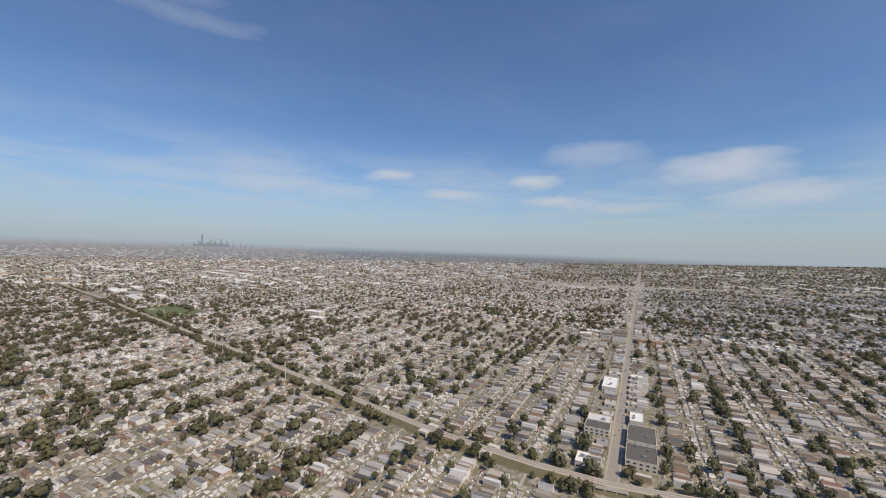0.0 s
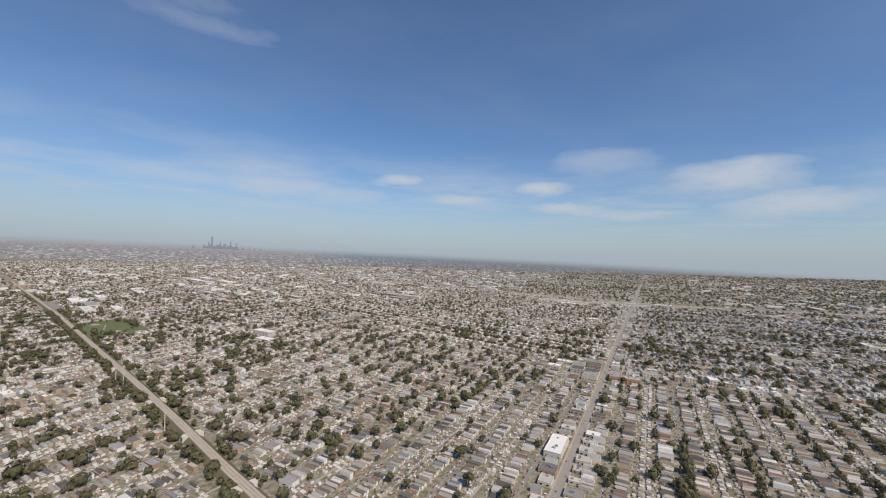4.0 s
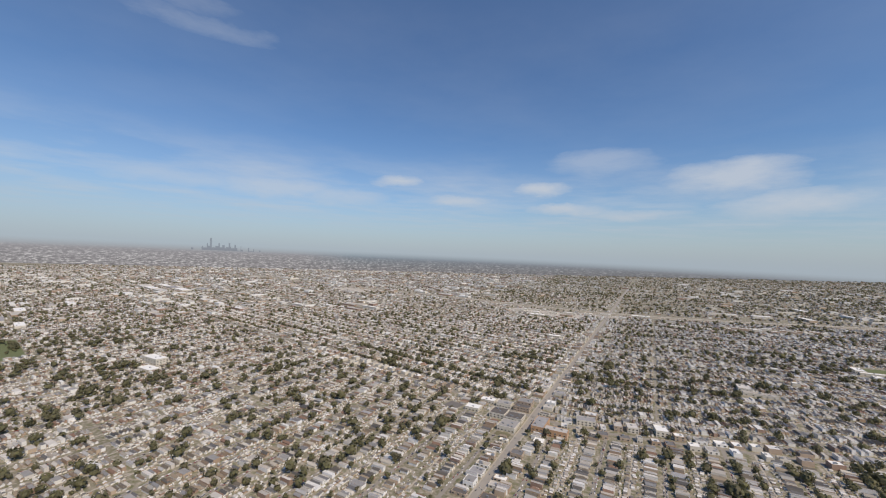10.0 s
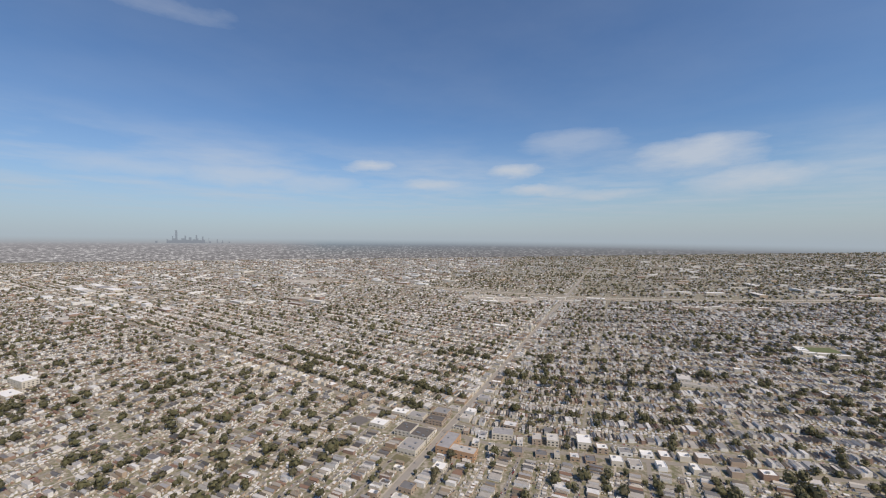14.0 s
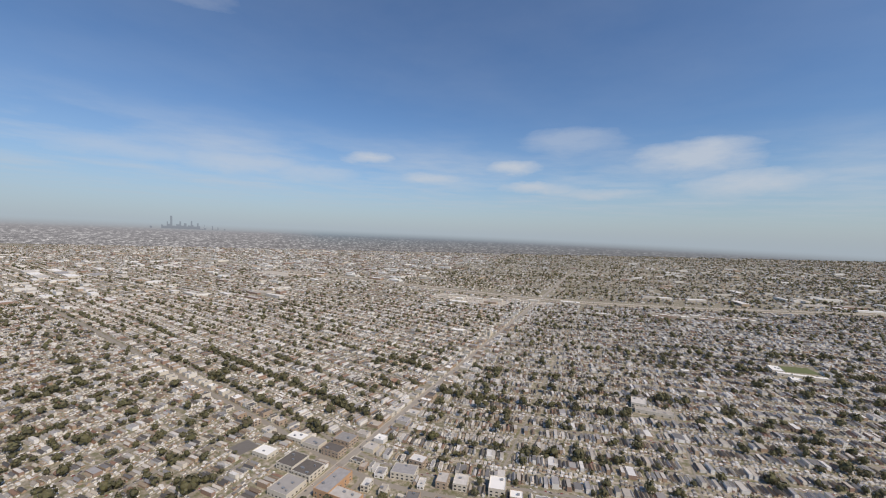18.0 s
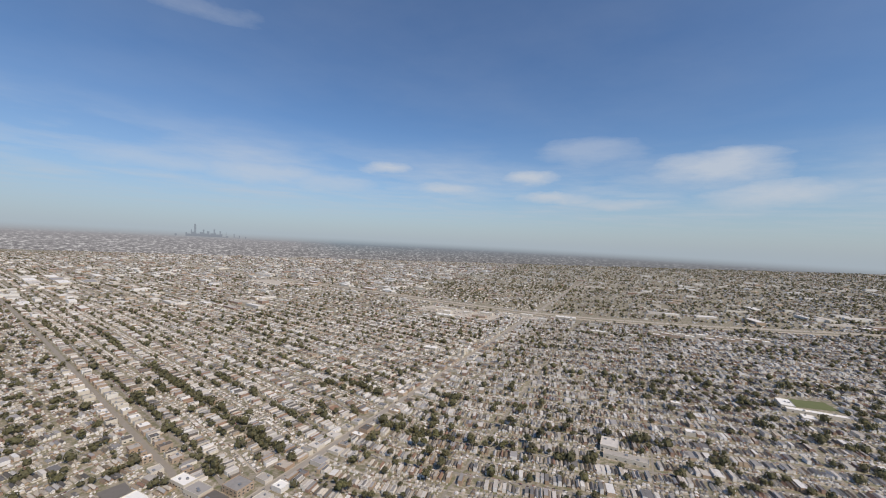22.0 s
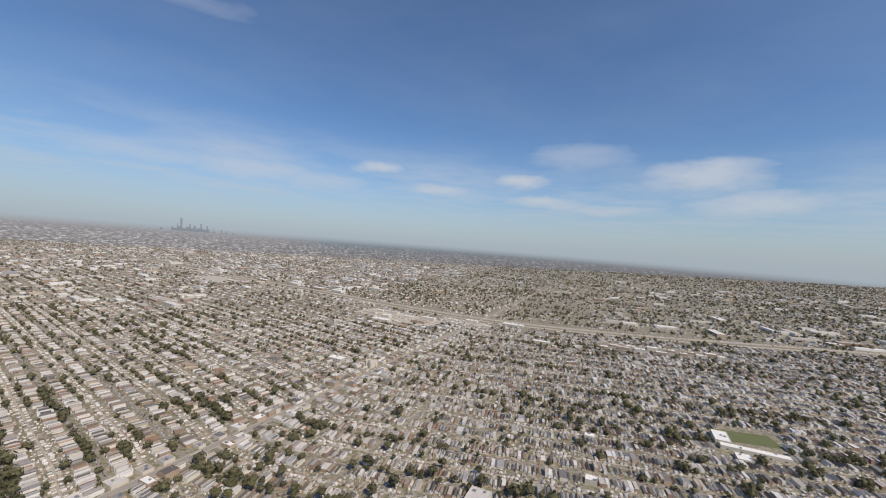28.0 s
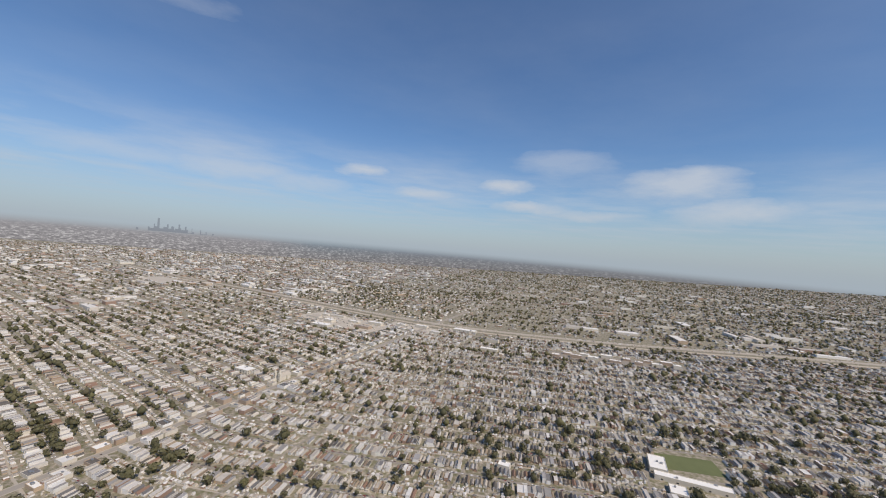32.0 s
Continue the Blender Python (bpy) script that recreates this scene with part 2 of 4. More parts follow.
m_field = mottled("park_grass", (0.125, 0.145, 0.06), 0.95, 0.35, 0.04, 1.0)
m_bare = mottled("bare_lot", (0.46, 0.42, 0.36), 0.95, 0.25, 0.02, 0.6)
m_steel = mottled("grey_steel", (0.35, 0.36, 0.37), 0.5, 0.1, 0.5, 3.0, 0.6)
m_bark = mottled("bark", (0.10, 0.075, 0.055), 0.95, 0.3, 1.5, 9.0)
m_glass, gn, gb = material("window_glass", 0.08)
gb.inputs["Base Color"].default_value = (0.03, 0.035, 0.04, 1)


def leafy(name, stops, islands=True):
    m, n, b = material(name, 0.75)
    g = n.add("ShaderNodeNewGeometry")
    pick = g.outputs["Random Per Island"] if islands else n.add("ShaderNodeObjectInfo").outputs["Random"]
    c = n.ramp(pick, [(i / (len(stops) - 1), s) for i, s in enumerate(stops)])
    v = n.ramp(n.noise(0.9, g.outputs["Position"], 3.0), [(0.3, 0.7), (0.7, 1.2)])
    leaf = n.mix(1.0, c, v, "MULTIPLY")
    paint(n, b, leaf)
    # thin leaves let some of the light through
    t = n.add("ShaderNodeBsdfTranslucent", {"Color": leaf})
    both = n.add("ShaderNodeMixShader", {0: 0.38, 1: b.outputs[0], 2: t.outputs[0]})
    n.tree.links.new(both.outputs[0], n.tree.nodes["Material Output"].inputs[0])
    return m


GREENS = [(0.128, 0.126, 0.068), (0.160, 0.155, 0.080), (0.190, 0.182, 0.092), (0.145, 0.135, 0.084), (0.210, 0.204, 0.092), (0.168, 0.148, 0.096)]
m_leaf = leafy("foliage", GREENS)
m_crown = leafy("crown_leaves", GREENS, False)

m_ground, n, b = material("town_ground", 0.95)
g = n.add("ShaderNodeNewGeometry").outputs["Position"]
lot = n.ramp(n.noise(0.16, g, 4.0, 0.65), [(0.34, (0.135, 0.145, 0.066)), (0.46, (0.21, 0.195, 0.128)), (0.56, (0.31, 0.275, 0.215)), (0.70, (0.48, 0.44, 0.375))])
wide = n.ramp(n.noise(0.004, g, 3.0), [(0.3, 0.8), (0.7, 1.1)])
paint(n, b, n.mix(1.0, lot, wide, "MULTIPLY"))

# ---- plan: the street grid ----
ORIGIN = Vector((-20, 343))


def bend(u):
    """The cross streets swing northwards on both sides of the main road."""
    return 0.205 * (np.hypot(u, 40) - 40) + 0.02 * u


def slant(u):
    """The turn of the cross streets at u."""
    return np.arctan(0.205 * u / np.hypot(u, 40) + 0.02)


def to_world(u, v):
    return ORIGIN.x + u, ORIGIN.y + v + bend(u)


def to_grid(x, y):
    u = x - ORIGIN.x
    return u, y - ORIGIN.y - bend(u)


def ahead_of(x, y):
    """How far a place lies ahead of the middle of the flight."""
    return (x - 270) * -0.44 + (y - 550) * 0.90


def mesh_object(name, verts, faces, mats, picks=None):
    me = bpy.data.meshes.new(name)
    me.from_pydata(verts, [], faces)
    for m in mats:
        me.materials.append(m)
    if picks is not None:
        me.polygons.foreach_set("material_index", np.asarray(picks, dtype=np.int32))
    me.update()
    return new(name, me)


def mass(name, shape, x, y, z, turn, sx, sy, sz, mats, sharp=True):
    """One mesh of many pieces alike: shape is (verts, faces, slots)."""
    verts, faces, slots = shape
    verts = np.asarray(verts, float)
    k, nv = len(x), len(verts)
    c, s = np.cos(turn)[:, None], np.sin(turn)[:, None]
    px, py = verts[None, :, 0] * np.asarray(sx)[:, None], verts[None, :, 1] * np.asarray(sy)[:, None]
    co = np.stack([x[:, None] + px * c - py * s, y[:, None] + px * s + py * c, np.asarray(z)[:, None] + verts[None, :, 2] * np.asarray(sz)[:, None]], -1).reshape(-1, 3)
    sizes = np.array([len(f) for f in faces], np.int32)
    loops = np.concatenate([np.asarray(f) for f in faces])
    me = bpy.data.meshes.new(name)
    me.vertices.add(k * nv)
    me.vertices.foreach_set("co", co.astype(np.float32).ravel())
    me.loops.add(k * len(loops))
    me.loops.foreach_set("vertex_index", (loops[None, :] + np.arange(k)[:, None] * nv).astype(np.int32).ravel())
    me.polygons.add(k * len(faces))
    allsizes = np.tile(sizes, k)
    me.polygons.foreach_set("loop_start", np.r_[0, np.cumsum(allsizes)[:-1]].astype(np.int32))
    me.polygons.foreach_set("loop_total", allsizes)
    me.polygons.foreach_set("material_index", np.tile(np.asarray(slots, np.int32), k))
    for m in mats:
        me.materials.append(m)
    me.update(calc_edges=True)
    if sharp:
        me.shade_flat()
    return new(name, me)


def gable(eave=0.62, over=0.06):
    """House with a gable roof; x across, y along the ridge, 1 m each way."""
    v = [(-0.5, -0.5, 0), (0.5, -0.5, 0), (0.5, 0.5, 0), (-0.5, 0.5, 0), (-0.5, -0.5, eave), (0.5, -0.5, eave), (0.5, 0.5, eave), (-0.5, 0.5, eave), (0, -0.5, 0.97), (0, 0.5, 0.97)]
    f = [(0, 1, 5, 8, 4), (1, 2, 6, 5), (2, 3, 7, 9, 6), (3, 0, 4, 7)]
    o = 0.5 + over
    v += [(-o, -o, eave - 0.05), (0, -o, 1.0), (0, o, 1.0), (-o, o, eave - 0.05), (o, -o, eave - 0.05), (o, o, eave - 0.05)]
    f += [(10, 13, 12, 11), (11, 12, 15, 14)]
    return v, f, [0, 0, 0, 0, 1, 1]


def porched(eave=0.55):
    """Gable house with a low front porch and a back wing."""
    v, f, k = gable(eave)
    v, f, k = list(v), list(f), list(k)
    for y0, y1, w, z in ((-0.66, -0.5, 0.46, 0.36), (0.5, 0.64, 0.3, 0.42)):
        i = len(v)
        v += [(-w, y0, 0), (w, y0, 0), (w, y1, 0), (-w, y1, 0), (-w, y0, z), (w, y0, z), (w, y1, z), (-w, y1, z)]
        f += [(i, i + 1, i + 5, i + 4), (i + 1, i + 2, i + 6, i + 5), (i + 2, i + 3, i + 7, i + 6), (i + 3, i, i + 4, i + 7), (i + 4, i + 5, i + 6, i + 7)]
        k += [0, 0, 0, 0, 1]
    return v, f, k


def hipped(eave=0.58):
    """Bungalow with a hipped roof and a dormer."""
    v, f, k = flat_block()
    v = [(x, y, min(z, 1.0) * eave) for x, y, z in v[:8]]
    f, k = list(f[:4]), [0] * 4
    o = 0.56
    v += [(-o, -o, eave - 0.03), (o, -o, eave - 0.03), (o, o, eave - 0.03), (-o, o, eave - 0.03), (0, -0.26, 1.0), (0, 0.26, 1.0)]
    f += [(8, 9, 12), (9, 10, 13, 12), (10, 11, 13), (11, 8, 12, 13)]
    k += [1] * 4
    i = len(v)
    v += [(-0.2, -0.4, 0.6), (0.2, -0.4, 0.6), (0.2, -0.1, 0.6), (-0.2, -0.1, 0.6), (-0.2, -0.4, 0.92), (0.2, -0.4, 0.92), (0.2, -0.1, 0.92), (-0.2, -0.1, 0.92)]
    f += [(i, i + 1, i + 5, i + 4), (i + 1, i + 2, i + 6, i + 5), (i + 3, i, i + 4, i + 7), (i + 4, i + 5, i + 6, i + 7)]
    k += [0, 0, 0, 1]
    return v, f, k


def flat_block():
    v = [(-0.5, -0.5, 0), (0.5, -0.5, 0), (0.5, 0.5, 0), (-0.5, 0.5, 0), (-0.5, -0.5, 1), (0.5, -0.5, 1), (0.5, 0.5, 1), (-0.5, 0.5, 1)]
    f = [(0, 1, 5, 4), (1, 2, 6, 5), (2, 3, 7, 6), (3, 0, 4, 7)]
    v += [(x * 0.98, y * 0.98, 0.955) for x, y, _ in v[:4]]
    f += [(8, 9, 10, 11)]
    return v, f, [0, 0, 0, 0, 1]


def coarse_crown(seed):
    """A far crown of eight uneven sides."""
    r = random.Random(seed)
    v = [(r.uniform(0.8, 1.2), 0, 0.8), (0, r.uniform(0.8, 1.2), 0.9), (-r.uniform(0.8, 1.2), 0, 0.7), (0, -r.uniform(0.8, 1.2), 0.85), (0.1, 0, r.uniform(1.5, 1.8)), (0, 0, 0)]
    f = [(0, 1, 4), (1, 2, 4), (2, 3, 4), (3, 0, 4), (1, 0, 5), (2, 1, 5), (3, 2, 5), (0, 3, 5)]
    return v, f, [0] * 8


def lump(seed, leaves=0, size=0.2):
    """A crown: an uneven core with loose leaf clumps round it, unit radius, base at 0."""
    r = random.Random(seed)
    bm = bmesh.new()
    bmesh.ops.create_icosphere(bm, subdivisions=1, radius=0.74)
    for w in bm.verts:
        w.co *= r.uniform(0.84, 1.16)
        w.co.z = w.co.z * 0.8 + 0.85
    v, f = [tuple(w.co) for w in bm.verts], [tuple(w.index for w in p.verts) for p in bm.faces]
    bm.free()
    for _ in range(leaves):
        d = Vector((r.gauss(0, 1), r.gauss(0, 1), r.gauss(0.25, 1))).normalized()
        c = Vector((d.x, d.y, d.z * 0.82 + 0.88)) * r.uniform(0.8, 1.06)
        a = d.orthogonal().normalized()
        q = Matrix.Rotation(r.uniform(0, 6.3), 3, d)
        a, e = q @ a, q @ d.cross(a)
        a, e = a + d * r.uniform(-0.4, 0.4), e + d * r.uniform(-0.4, 0.4)
        s, i = size * r.uniform(0.6, 1.4), len(v)
        v += [tuple(c + a * s), tuple(c + e * s), tuple(c - a * s), tuple(c - e * s)]
        f.append((i, i + 1, i + 2, i + 3))
    return v, f, [0] * len(f)


# ---- ground and roads ----
bm = bmesh.new()
bmesh.ops.create_grid(bm, x_segments=40, y_segments=40, size=9000)
me = bpy.data.meshes.new("ground")
bm.to_mesh(me)
bm.free()
me.materials.append(m_ground)
tagged(new("ground", me), "flat suburban ground of lawns, yards and paving", "ground", kind="structure")


def strip(name, points, width, z, mat, label, category, kind="structure"):
    """A flat ribbon along points in the world."""
    v, f = [], []
    for i, p in enumerate(points):
        a, b = Vector(points[max(i - 1, 0)]), Vector(points[min(i + 1, len(points) - 1)])
        d = (b - a).normalized()
        s = Vector((-d.y, d.x)) * width / 2
        v += [(p[0] + s.x, p[1] + s.y, z), (p[0] - s.x, p[1] - s.y, z), (p[0] - s.x, p[1] - s.y, -0.3), (p[0] + s.x, p[1] + s.y, -0.3)]
        if i:
            k = 4 * i
            f += [(k - 4, k - 3, k + 1, k), (k - 3, k - 2, k + 2, k + 1), (k - 1, k - 4, k, k + 3)]
    return tagged(mesh_object(name, v, f, [mat]), label, category, kind=kind)


rng = np.random.default_rng(7)
PITCH, CROSS = 70.0, 201.0  # street to street; cross street to cross street
SPLIT = 617.0  # v of the wide cross street: south of it the streets run along v, north of it along u


def rail_line(u):
    return np.interp(u, [-1500, -900, -650, -450, -300, -180, -90, 0, 100], [28, 14, 9, 3, -4, -8, -5, 3, 5])


def split(u):
    return SPLIT + np.interp(u, [-1000, -100, 0, 80], [28, 13, 0, -19])


# clear areas in the grid: u0, v0, u1, v1
CLEAR = []


def clear(x, y, w, d, margin=3.0):
    u, v = to_grid(x, y)
    CLEAR.append((u - w / 2 - margin, v - d / 2 - margin, u + w / 2 + margin, v + d / 2 + margin))


# ---- buildings that stand out ----


def part(name, bm, mat, parent, label=""):
    me = bpy.data.meshes.new(name)
    bm.to_mesh(me)
    bm.free()
    for m in mat if isinstance(mat, (list, tuple)) else [mat]:
        me.materials.append(m)
    ob = new(name, me)
    ob.parent = parent
    return tagged(ob, label)


def box(bm, x0, y0, z0, x1, y1, z1, bottom=False):
    v = [bm.verts.new(p) for p in ((x0, y0, z0), (x1, y0, z0), (x1, y1, z0), (x0, y1, z0), (x0, y0, z1), (x1, y0, z1), (x1, y1, z1), (x0, y1, z1))]
    for f in ((0, 1, 5, 4), (1, 2, 6, 5), (2, 3, 7, 6), (3, 0, 4, 7), (4, 5, 6, 7)) + (((3, 2, 1, 0),) if bottom else ()):
        bm.faces.new([v[i] for i in f])
    return bm


def thing(name, x, y, label, category, group="", turn=0.0, z=0.0):
    ob = new(name)
    ob.matrix_basis = Matrix.Translation((x, y, z)) @ Matrix.Rotation(turn, 4, "Z")
    ob.empty_display_size = 0.5
    return tagged(ob, label, category, group)


def shell(bm, w, d, h, t=0.35, rim=0.8):
    """Four outer walls with a parapet of thickness t that stands rim above the roof deck."""
    for x0, y0, x1, y1 in ((-w / 2, -d / 2, w / 2, -d / 2 + t), (-w / 2, d / 2 - t, w / 2, d / 2), (-w / 2, -d / 2 + t, -w / 2 + t, d / 2 - t), (w / 2 - t, -d / 2 + t, w / 2, d / 2 - t)):
        box(bm, x0, y0, 0, x1, y1, h)
    return bm


PANES = {}


def pane_mesh(w, h):
    """A window: glass set in a raised frame, facing -y; shared by all of one size."""
    if (w, h) not in PANES:
        bm = bmesh.new()
        box(bm, -w / 2, -0.03, 0, w / 2, 0.0, h)
        t = 0.12
        n = len(bm.faces)
        for x0, z0, x1, z1 in ((-w / 2 - t, -t, w / 2 + t, 0), (-w / 2 - t, h, w / 2 + t, h + t), (-w / 2 - t, 0, -w / 2, h), (w / 2, 0, w / 2 + t, h)):
            box(bm, x0, -0.1, z0, x1, 0, z1)
        bm.faces.ensure_lookup_table()
        for f in bm.faces[n:]:
            f.material_index = 1
        me = bpy.data.meshes.new("window")
        bm.to_mesh(me)
        bm.free()
        me.materials.append(m_glass)
        me.materials.append(m_stone)
        PANES[(w, h)] = me
    return PANES[(w, h)]


def window(parent, x, y, z, w, h, turn=0.0):
    ob = new("window", pane_mesh(w, h))
    ob.parent = parent
    ob.matrix_basis = Matrix.Translation((x, y, z)) @ Matrix.Rotation(turn, 4, "Z")
    return ob


def block(name, x, y, w, d, h, wall, roof, label, category, group="", panes=True, units=1, turn=0.0):
    """A flat-roofed building: walls with a parapet, roof deck, windows and roof units."""
    clear(x, y, w, d)
    ob = thing(name, x, y, label, category, group, turn)
    part("wall", shell(bmesh.new(), w, d, h), wall, ob)
    part("roof", box(bmesh.new(), -w / 2 + 0.3, -d / 2 + 0.3, h - 1.6, w / 2 - 0.3, d / 2 - 0.3, h - 0.7), roof, ob)
    r = random.Random(int(x * 7 + y * 13))
    for _ in range(units):
        a, b2, s = r.uniform(-w * 0.3, w * 0.3), r.uniform(-d * 0.35, d * 0.35), r.uniform(1.0, 1.9)
        part("roof_unit", box(bmesh.new(), a - s, b2 - s * 0.7, h - 0.7, a + s, b2 + s * 0.7, h + r.uniform(0.3, 1.2)), m_steel, ob, "grey sheet metal roof unit")
    if panes:
        for s in range(max(1, int(h // 3.6))):
            z = 1.0 + s * 3.5
            n = max(2, min(int(w // 5), 5))
            for i in range(n):
                window(ob, -w / 2 + w * (i + 0.5) / n, -d / 2, z, round(min(w / n * 0.55, 2.4), 1), 1.6)
            n = max(2, min(int(d // 5), 5))
            for i in range(n):
                east = x < 0.45 * (y - 700)
                window(ob, w / 2 if east else -w / 2, -d / 2 + d * (i + 0.5) / n, z, round(min(d / n * 0.55, 2.4), 1), 1.6, radians(90 if east else -90))
    return ob


block("warehouse", -38, 606, 19, 48, 7, m_stone, m_white_roof, "long white-roofed commercial building beside the main road", "building", units=3)
block("shop", -3, 494, 14, 26, 7, m_stone, m_white_roof, "white-roofed shop on the main road", "shop", units=2)
block("shop", 2, 448, 26, 40, 8, m_stone, m_dark_roof, "pale-walled shop with a black tar roof", "shop", units=3)
block("shop", 2, 406, 26, 34, 8, m_stone, m_dark_roof, "pale-walled store with a black tar roof by the railway", "shop", units=3)
block("shop", -40, 450, 25, 20, 8, m_stone, m_dark_roof, "black-roofed shop with a white side wall", "shop")
block("shop", -40, 472, 24, 18, 7, m_stone, m_flat_one, "grey-roofed shop on the main road", "shop")
block("shop", -46, 378, 11, 20, 6, m_stone, m_white_roof, "small white-roofed shop near the railway bridge", "shop", units=2)
block("apartment_block", 0, 926, 18, 40, 10, m_orange_brick, m_flat_one, "four-storey orange brick apartment block at a junction", "apartments", units=2)
block("apartment_wing", 25.4, 913, 32, 15, 10, m_orange_brick, m_flat_one, "orange brick rear wing of the corner apartments", "apartments", units=2)
block("store", -41, 933, 26, 24, 8, m_stone, m_dark_roof, "pale brick store with a dark roof at the junction", "store", units=4)
block("store", -68, 938, 24, 26, 8, m_stone, m_dark_roof, "pale store with a dark roof and tall parapet", "store", units=2)
block("store", -41, 903, 26, 28, 7, m_stone, m_grey_roof, "large flat grey-roofed store on the main road", "store", units=4)
block("shop", 10, 878, 14, 14, 5, m_stone, m_white_roof, "white-roofed shop next to the brick apartments", "shop", units=2)
block("shop", -113, 940, 24, 17, 6, m_stone, m_white_roof, "white-roofed shop beside a car park", "shop", units=1)
block("shop", -103, 982, 25, 15, 6, m_stone, m_white_roof, "bright white-roofed store north of the cross street", "store", units=2)
block("apartment_block", 56, 977, 27, 18, 8, m_stone, m_flat_one, "pale three-storey block on the cross street", "apartments", turn=0.2)
block("apartment_block", 60, 1002, 18, 14, 8, m_brick, m_flat_one, "brick three-storey block behind the pale one", "apartments")
block("apartment_block", 100, 982, 12, 18, 8, m_brick, m_flat_one, "narrow brick flats on the cross street", "apartments", turn=0.2)
block("apartment_block", 119, 987, 15, 18, 8, m_stone, m_flat_one, "pale flats with a light well on the cross street", "apartments", turn=0.2)
block("apartment_block", 156, 997, 17, 22, 9, m_stone, m_white_roof, "white-roofed three-storey flats on the cross street", "apartments", turn=0.2)
block("apartment_block", -42, 977, 26, 15, 8, m_brick, m_dark_roof, "brick corner block with a dark roof", "apartments")
block("store", -73, 979, 25, 16, 7, m_stone, m_grey_roof, "long store with a worn pale roof", "store", units=2)
block("apartment_block", -44, 1003, 24, 20, 8, m_brick, m_flat_one, "brick shop block with a grey recessed roof", "apartments")
block("school", -815, 812, 58, 24, 13, m_stone, m_white_roof, "four-storey pale school with a white roof", "school", units=2)
block("school_wing", -768, 778, 46, 22, 5, m_stone, m_white_roof, "low white-roofed wing of the pale school", "school")
block("school", 302, 1294, 22, 26, 9, m_stone, m_flat_one, "tall pale end of an L-shaped school", "school", units=2)
block("school_wing", 322, 1272, 52, 13, 6, m_stone, m_flat_one, "long low wing of the L-shaped school", "school", units=2)
block("school", 566, 1604, 20, 36, 7, m_stone, m_white_roof, "white-roofed school hall beside a sports field", "school", units=2)
block("school_wing", 600, 1578, 80, 12, 6, m_stone, m_white_roof, "long white-roofed school wing beside a field", "school", units=2)
block("school_wing", 582, 1552, 18, 20, 5, m_stone, m_white_roof, "low white-roofed school block beside the long wing", "school")
block("store", 404, 1394, 13, 12, 6, m_stone, m_white_roof, "small white-roofed hall among houses", "hall", panes=False)
block("store", 227, 2025, 46, 16, 6, m_stone, m_white_roof, "low white-roofed store south of the highway", "store", panes=False, units=2)
block("store", 394, 1505, 14, 11, 6, m_stone, m_white_roof, "small white-roofed store among houses", "store", panes=False)
block("school", -121, 1582, 34, 20, 8, m_stone, m_white_roof, "white-roofed parish school near the church", "school", units=2)
block("store", 104, 2188, 70, 24, 9, m_stone, m_white_roof, "large white box store beside the highway", "store", units=3)
block("warehouse", -278, 1985, 60, 28, 8, m_stone, m_white_roof, "long white-roofed warehouse by the railway yard", "warehouse", panes=False, units=3)
block("warehouse", -170, 2040, 50, 20, 8, m_brick, m_flat_one, "long flat-roofed brick warehouse by the yard", "warehouse", panes=False, units=3)
block("warehouse", -1095, 1872, 60, 30, 9, m_stone, m_white_roof, "white-roofed warehouse among houses", "warehouse", panes=False)
block("warehouse", -1060, 1770, 90, 36, 9, m_stone, m_flat_one, "grey-roofed warehouse among houses", "warehouse", panes=False)
r = random.Random(5)
for i in range(15):
    x, y = -766 + (i % 5) * 30 + r.uniform(-4, 4), 345 + (i // 5) * 24 + 0.1 * (i % 5) * 8 + r.uniform(-3, 3)
    block("workshop", x, y, r.uniform(12, 25), r.uniform(6, 13), r.uniform(3.2, 6), r.choice((m_stone, m_brick, m_stone)), r.choice((m_white_roof, m_flat_one, m_flat_one, m_white_roof, m_dark_roof)), "low flat-roofed workshop beside the railway embankment", "workshop", "workshops by the railway", panes=False, units=1)
for x, y, w, d in ((-1600, 735, 130, 30), (-1725, 790, 120, 34), (-1560, 800, 90, 24), (-1880, 800, 140, 36), (-1940, 900, 110, 30)):
    block("depot", x, y, w, d, 7, m_stone, r.choice((m_white_roof, m_flat_one)), "long pale-roofed depot beyond the park", "depot", "depots beyond the park", panes=False, units=2, turn=-0.22)
for i in range(7):
    block("warehouse", -2310 - 165 * (i % 3) + 50 * (i // 3), 1560 + 90 * (i // 3) + 34 * (i % 3), 150, 46, 9, m_stone, m_white_roof if i % 2 else m_flat_one, "long low warehouse in a far industrial strip", "warehouse", "far warehouses", panes=False, units=2, turn=-0.22)

# church with two towers
clear(-37, 1590, 18, 34)
church = thing("church", -37, 1590, "pale stone church with two pointed towers at a junction", "church")
part("nave", box(bmesh.new(), -5.5, -12, 0, 5.5, 14, 7.5), m_stone, church)
bm = bmesh.new()
v = [bm.verts.new(p) for p in ((-6, -12.3, 7.5), (6, -12.3, 7.5), (0, -12.3, 12.5), (-6, 14.3, 7.5), (6, 14.3, 7.5), (0, 14.3, 12.5))]
for f in ((0, 1, 2), (4, 3, 5), (0, 2, 5, 3), (2, 1, 4, 5), (0, 3, 4, 1)):
    bm.faces.new([v[k] for k in f])
part("roof", bm, m_roof_one, church)
part("transept", box(bmesh.new(), -8.5, 3, 0, 8.5, 8.5, 7.0), m_stone, church)
